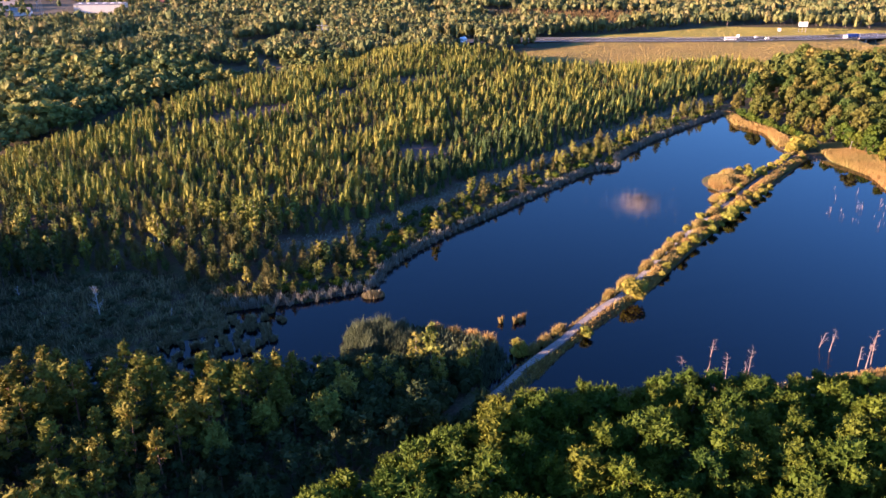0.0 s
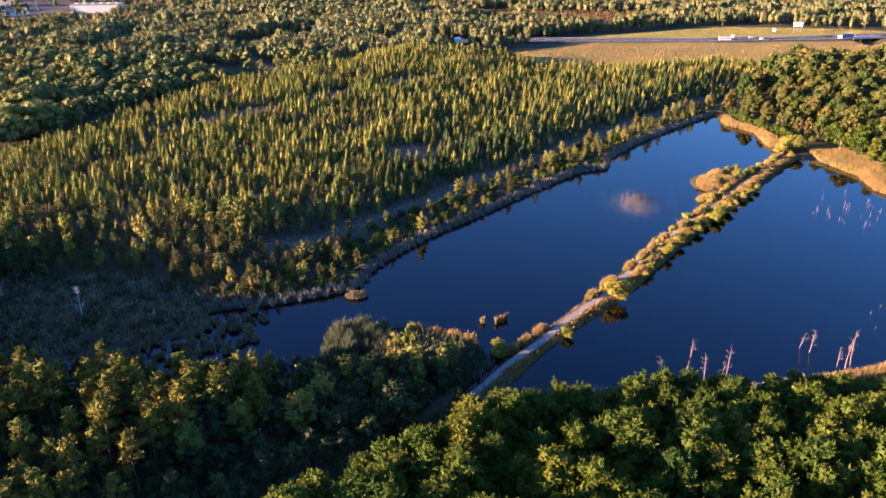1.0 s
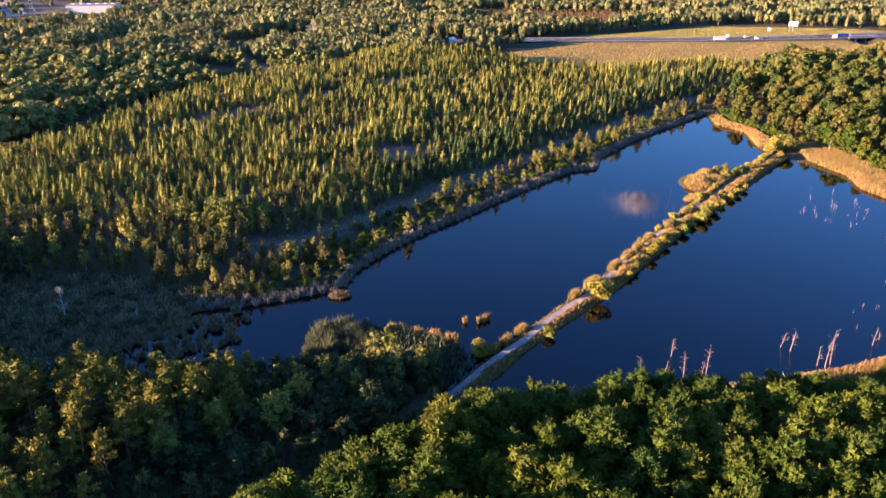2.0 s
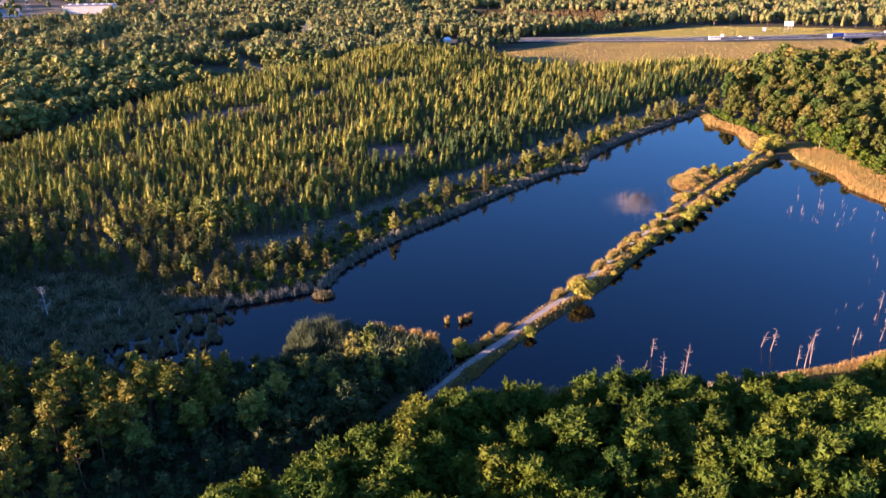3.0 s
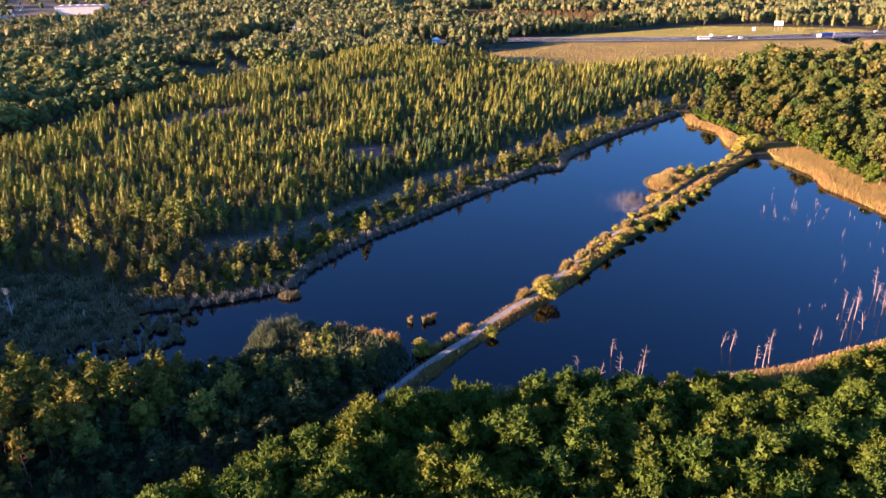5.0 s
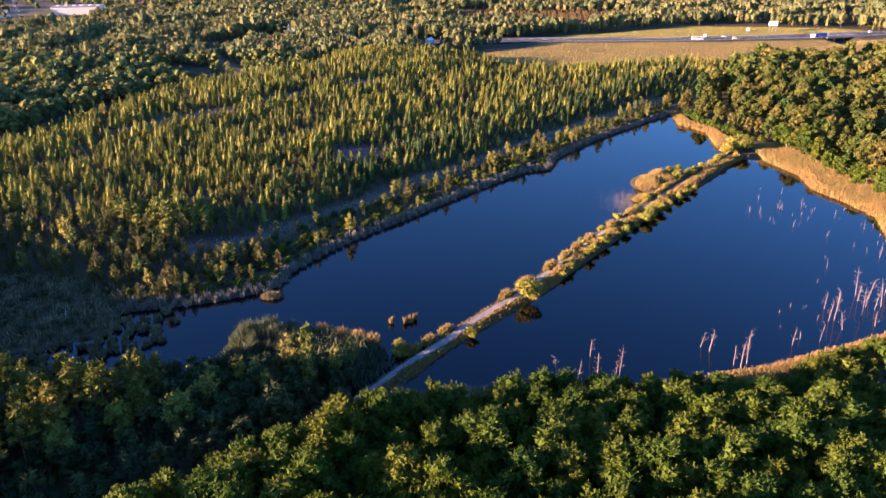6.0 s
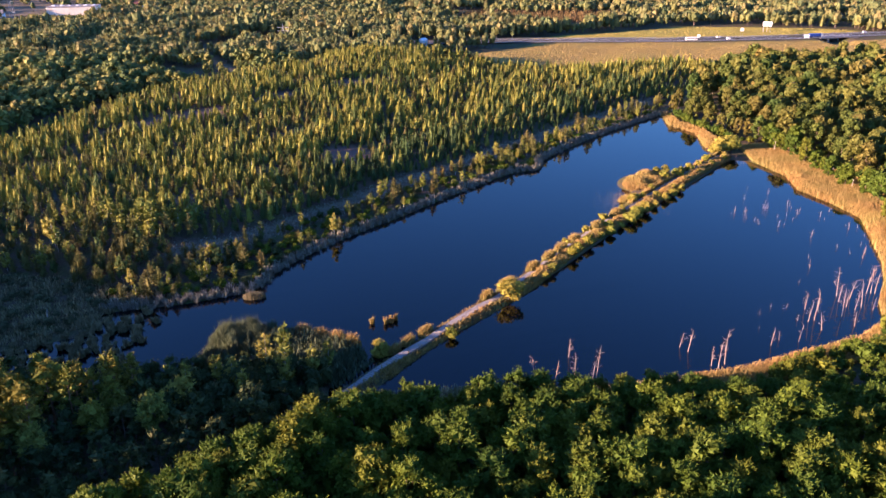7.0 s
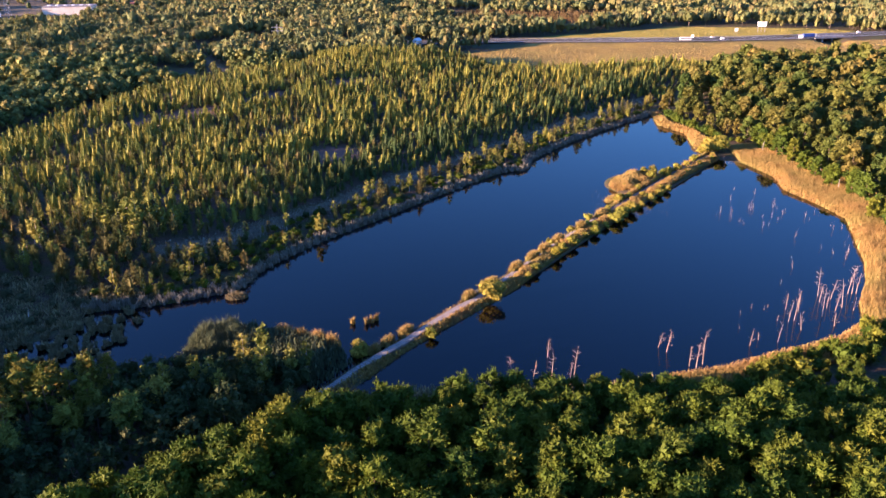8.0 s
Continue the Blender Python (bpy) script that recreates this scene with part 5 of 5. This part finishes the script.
DECK = 2.75
for d, label in ((-7.6, "grey asphalt carriageway nearer the field"), (7.6, "grey asphalt carriageway beside the meadow")):
    v, f = ribbon(offset_line(HIGHWAY, d), 4.6, 8.0, 0, DECK)
    lane = tagged(new("road", mesh_data("road", v, f, [ASPHALT])), label, "road", kind="structure")
    for e, on in ((-4.2, 0), (4.2, 0), (0.0, 1)):
        lx, ly, la = along(offset_line(HIGHWAY, d + e), 12.0 if on else 8.0)
        bm = bmesh.new()
        for i in range(len(lx)):
            if lx[i] > 60:
                bmesh.ops.create_cube(bm, size=1, matrix=pose(lx[i], ly[i], DECK + 0.012, 0, 0, math.degrees(la[i])) @ Matrix.Diagonal((4.0 if on else 8.0, 0.2, 0.02, 1)))
        part("lane_marking", bm_mesh("lane_marking", bm, WHITE), lane)
    rail = tagged(new("guard_rail"), "galvanised guard rail along the motorway", "guard rail", kind="structure")
    lx, ly, la = along(offset_line(HIGHWAY, d + math.copysign(5.4, d)), 8.0)
    bm, posts = bmesh.new(), bmesh.new()
    for i in range(len(lx)):
        if 60 < lx[i] < 620:
            m = pose(lx[i], ly[i], DECK, 0, 0, math.degrees(la[i]))
            bmesh.ops.create_cube(bm, size=1, matrix=m @ Matrix.Translation((0, 0, 0.6)) @ Matrix.Diagonal((8.1, 0.12, 0.35, 1)))
            for u in (-2, 2):
                bmesh.ops.create_cube(posts, size=1, matrix=m @ Matrix.Translation((u, 0.1, 0)) @ Matrix.Diagonal((0.12, 0.12, 1.4, 1)))
    part("beam", bm_mesh("beam", bm, STEEL), rail)
    part("post_line", bm_mesh("post_line", posts, STEEL), rail)


def cylinder_bm(r, depth, m, sides=14):
    bm = bmesh.new()
    bmesh.ops.create_cone(bm, cap_ends=True, segments=sides, radius1=r, radius2=r, depth=depth, matrix=m)
    return bm


def wheels(root, spots, r=0.5):
    for x, y in spots:
        part("wheel", bm_mesh("wheel", cylinder_bm(r, 0.3, Matrix.Translation((x, y, r)) @ Matrix.Rotation(math.pi / 2, 4, "X")), RUBBER), root)


def on_road(x, d=-7.6):
    lx, ly, la = along(offset_line(HIGHWAY, d), 1.0)
    i = int(np.argmin(np.abs(lx - x)))
    return pose(lx[i], ly[i], DECK + 0.02, 0, 0, math.degrees(la[i]))


lorry = tagged(new("lorry"), "articulated lorry with white cab and blue trailer", "lorry")
part("trailer", bm_mesh("trailer", box_bm([(-1.6, 0, 2.6, 13.4, 2.5, 2.9)], 0.08), BLUE), lorry, "blue tarpaulin trailer")
part("chassis", bm_mesh("chassis", box_bm([(-1.0, 0, 0.95, 14.0, 1.1, 0.3)]), RUBBER), lorry)
cab = part("cab", bm_mesh("cab", box_bm([(6.8, 0, 2.0, 2.2, 2.45, 2.9), (6.2, 0, 3.6, 1.4, 2.3, 0.6)], 0.12), WHITE), lorry, "white driver's cab")
part("windscreen", bm_mesh("windscreen", box_bm([(7.9, 0, 2.6, 0.06, 2.1, 0.9)]), GLASS_DARK), cab)
wheels(lorry, [(x, y) for x in (7.0, 4.4, -4.6, -5.9, -7.2) for y in (-1.1, 1.1)])
lorry.matrix_basis = on_road(434)

bus = tagged(new("bus"), "white coach with a dark window band", "bus")
part("body", bm_mesh("body", box_bm([(0, 0, 1.85, 12.0, 2.5, 2.9)], 0.15), WHITE), bus)
for u in (-4.6, -2.3, 0, 2.3, 4.6):
    for q in (-1.26, 1.26):
        part("window", bm_mesh("window", box_bm([(u, q, 2.3, 2.0, 0.03, 0.9)]), GLASS_DARK), bus)
wheels(bus, [(x, y) for x in (4.0, -3.4) for y in (-1.1, 1.1)])
bus.matrix_basis = on_road(297)


def car(x, d, mat, label, van=False):
    root = tagged(new("car"), label, "car", "cars on the motorway")
    tall = 1.3 if van else 0.75
    part("body", bm_mesh("body", box_bm([(0, 0, 0.72, 4.5, 1.8, 0.75)], 0.15), mat), root)
    cabin = part("cabin", bm_mesh("cabin", box_bm([(-0.3, 0, 1.0 + tall / 2, 3.6 if van else 2.5, 1.6, tall)], 0.18), mat), root)
    for q in (-0.81, 0.81):
        part("side_window", bm_mesh("side_window", box_bm([(-0.2, q, 1.25 + tall / 4, 2.1, 0.03, 0.4)]), GLASS_DARK), cabin)
    wheels(root, [(u, q) for u in (1.4, -1.4) for q in (-0.8, 0.8)], 0.32)
    root.matrix_basis = on_road(x, d)


car(337, -7.6, WHITE, "white van on the motorway", True)
car(346, -9.4, RUBBER, "dark car on the motorway")
car(330, 7.0, WHITE, "white car on the far carriageway")
car(500, 7.0, WHITE, "white van on the far carriageway", True)


def road_sign(x, y, z, tall, wide, high):
    root = tagged(new("road_sign"), "white motorway sign on steel posts", "road sign", "signs along the motorway")
    for u in (-0.3, 0.3):
        part("post", bm_mesh("post", cylinder_bm(0.09, tall, Matrix.Translation((u * wide, 0, tall / 2)), 8), STEEL), root)
    part("panel", bm_mesh("panel", box_bm([(0, -0.12, tall - high / 2, wide, 0.12, high)], 0.03), WHITE), root)
    root.location = (x, y, z)


road_sign(301, 820.8, 2.4, 7.5, 3.2, 3.0)
road_sign(362, 868.3, 2.2, 8.0, 3.6, 3.4)
road_sign(418, 835.4, 2.4, 5.0, 5.0, 3.4)

board = tagged(new("billboard"), "blank white billboard on posts at the wood edge", "billboard")
part("panel", bm_mesh("panel", box_bm([(0, 0, 7.6, 9.5, 0.5, 5.0)], 0.05), WHITE), board)
part("back_panel", bm_mesh("back_panel", box_bm([(4.6, 2.0, 7.6, 0.5, 4.0, 5.0)], 0.05), WHITE), board)
for u in (-3.6, 0, 3.6):
    part("post", bm_mesh("post", cylinder_bm(0.22, 8.0, Matrix.Translation((u, 0.5, 2.0)), 8), STEEL), board)
board.matrix_basis = pose(404, 907, float(height(np.array([404.0]), np.array([907.0]))[0]) + 1.5, 0, 0, -12)

bridge = tagged(new("bridge"), "concrete motorway bridge with pale sloped abutments", "bridge", kind="structure")
bridge_turn = math.degrees(math.atan2(14.2, 61))
for name, boxes, mat in (("deck", [(0, 0, -0.45, 46, 29, 0.85)], CONCRETE), ("edge_beam", [(0, -14.6, 0.1, 46, 0.5, 0.9)], CONCRETE), ("edge_beam", [(0, 14.6, 0.1, 46, 0.5, 0.9)], CONCRETE),
                         ("abutment", [(-13, 0, -3.0, 2.5, 27, 5.0)], CONCRETE), ("abutment", [(13, 0, -3.0, 2.5, 27, 5.0)], CONCRETE), ("pier", [(0, 0, -3.2, 1.0, 24, 5.4)], CONCRETE)):
    part(name, bm_mesh(name, box_bm(boxes, 0.05), mat), bridge)
bm = bmesh.new()
q = [bm.verts.new(c) for c in ((4, -24, -4.9), (13, -24, -4.9), (22, -15, -0.6), (12, -15, -0.6), (4, -15, -4.9))]
bm.faces.new(q[:3] + q[3:4])
bm.faces.new((q[0], q[3], q[4]))
bmesh.ops.solidify(bm, geom=bm.faces[:], thickness=-0.4)
part("slope_paving", bm_mesh("slope_paving", bm, CONCRETE), bridge, "pale paved slope")
bridge.matrix_basis = pose(456, 862.4, DECK - 0.06, 0, 0, bridge_turn)

# ---- buildings far off ----
hall = tagged(new("warehouse"), "long flat-roofed white warehouse behind the trees", "building")
part("wall", bm_mesh("wall", box_bm([(0, 0, 5.5, 64, 30, 11)], 0.1), CREAM), hall)
part("roof", bm_mesh("roof", box_bm([(0, 0, 11.3, 65, 31, 0.6)], 0.1), CONCRETE), hall)
for i in range(6):
    part("skylight", bm_mesh("skylight", box_bm([(-26 + i * 10.4, 0, 12.0, 4, 6, 1.0)], 0.1), WHITE), hall)
hall.matrix_basis = pose(-470, 1121.8, 0.5, 0, 0, 9)


def house(x, y, a, b, tall, turn, roof_mat, label):
    root = tagged(new("house"), label, "house", "houses at the edge of town")
    part("wall", bm_mesh("wall", box_bm([(0, 0, tall / 2, a, b, tall)], 0.05), WHITE), root)
    bm = bmesh.new()
    c = [bm.verts.new(q) for q in ((-a / 2 - 0.5, -b / 2 - 0.5, tall), (a / 2 + 0.5, -b / 2 - 0.5, tall), (a / 2 + 0.5, b / 2 + 0.5, tall), (-a / 2 - 0.5, b / 2 + 0.5, tall), (-a / 2 - 0.5, 0, tall + b * 0.38), (a / 2 + 0.5, 0, tall + b * 0.38))]
    for k in ((0, 1, 5, 4), (2, 3, 4, 5), (3, 0, 4), (1, 2, 5), (0, 3, 2, 1)):
        bm.faces.new([c[i] for i in k])
    part("roof", bm_mesh("roof", bm, roof_mat), root)
    for i in range(3):
        part("window", bm_mesh("window", box_bm([(-a / 3 + i * a / 3, -b / 2 - 0.02, tall * 0.55, 1.4, 0.1, 1.5)]), GLASS_DARK), root)
    root.matrix_basis = pose(x, y, float(height(np.array([float(x)]), np.array([float(y)]))[0]), 0, 0, turn)


house(-566, 1006.8, 26, 13, 6, 12, RED_TILE, "house with red tiled roof among trees")
house(-604, 1051.4, 20, 12, 6, -8, RED_TILE, "house with a red gable roof among trees")
house(-560, 1080.7, 24, 14, 5, 14, CONCRETE, "grey-roofed low building among trees")
house(-610, 1145.3, 30, 16, 6, 10, CONCRETE, "grey-roofed workshop at the town edge")
house(-418, 1192, 34, 14, 6, 5, RED_TILE, "long red-roofed building at the town edge")
house(-640, 1204, 30, 16, 6, 16, CONCRETE, "pale low building at the town edge")
house(19.5, 802.6, 8, 6, 7.0, 60, WHITE, "small hut with a steep white roof")


def mast(x, y, tall, wide):
    root = tagged(new("lattice_mast"), "grey steel lattice mast above the trees", "mast", "masts in the distance")
    for i in range(4):
        u, v = (1, 1, -1, -1)[i] * wide, (1, -1, -1, 1)[i] * wide
        t = tube([(u, v, -1), (u * 0.15, v * 0.15, tall)], (0.28, 0.12), 4)
        part("leg", mesh_data("leg", *t, [STEEL]), root)
    lat = []
    for j in range(9):
        a, b = j / 9, (j + 1) / 9
        ra, rb = wide * (1 - 0.85 * a), wide * (1 - 0.85 * b)
        for p, q in (((1, 1), (1, -1)), ((1, -1), (-1, -1)), ((-1, -1), (-1, 1)), ((-1, 1), (1, 1))):
            lat.append(tube([(p[0] * ra, p[1] * ra, a * tall), (q[0] * rb, q[1] * rb, b * tall)], (0.1, 0.1), 3))
    part("bracing", mesh_data("bracing", *merged(lat), [STEEL]), root)
    for h in (0.72, 0.86):
        part("cross_arm", bm_mesh("cross_arm", box_bm([(0, 0, tall * h, 12, 0.5, 0.4)]), STEEL), root)
    root.location = (x, y, 0)


mast(-532, 1074.9, 44, 3.2)
mast(-120, 802.6, 24, 1.8)

# ---- slabs of the causeway path ----
rng = np.random.default_rng(5)
slab_mesh = bm_mesh("slab", box_bm([(0, 0, 0, 0.62, 2.2, 0.16)], 0.04), CONCRETE)
sx, sy, sa = along(PATH, 0.95, 2, 180)
sz = height(sx, sy)
for i in range(len(sx)):
    ob = part("slab", slab_mesh, path)
    ob.matrix_basis = pose(sx[i] + rng.normal() * 0.05, sy[i] + rng.normal() * 0.05, sz[i] + 0.09 + rng.normal() * 0.012, rng.normal() * 0.8, rng.normal() * 0.8, math.degrees(sa[i]) + rng.normal() * 1.5)
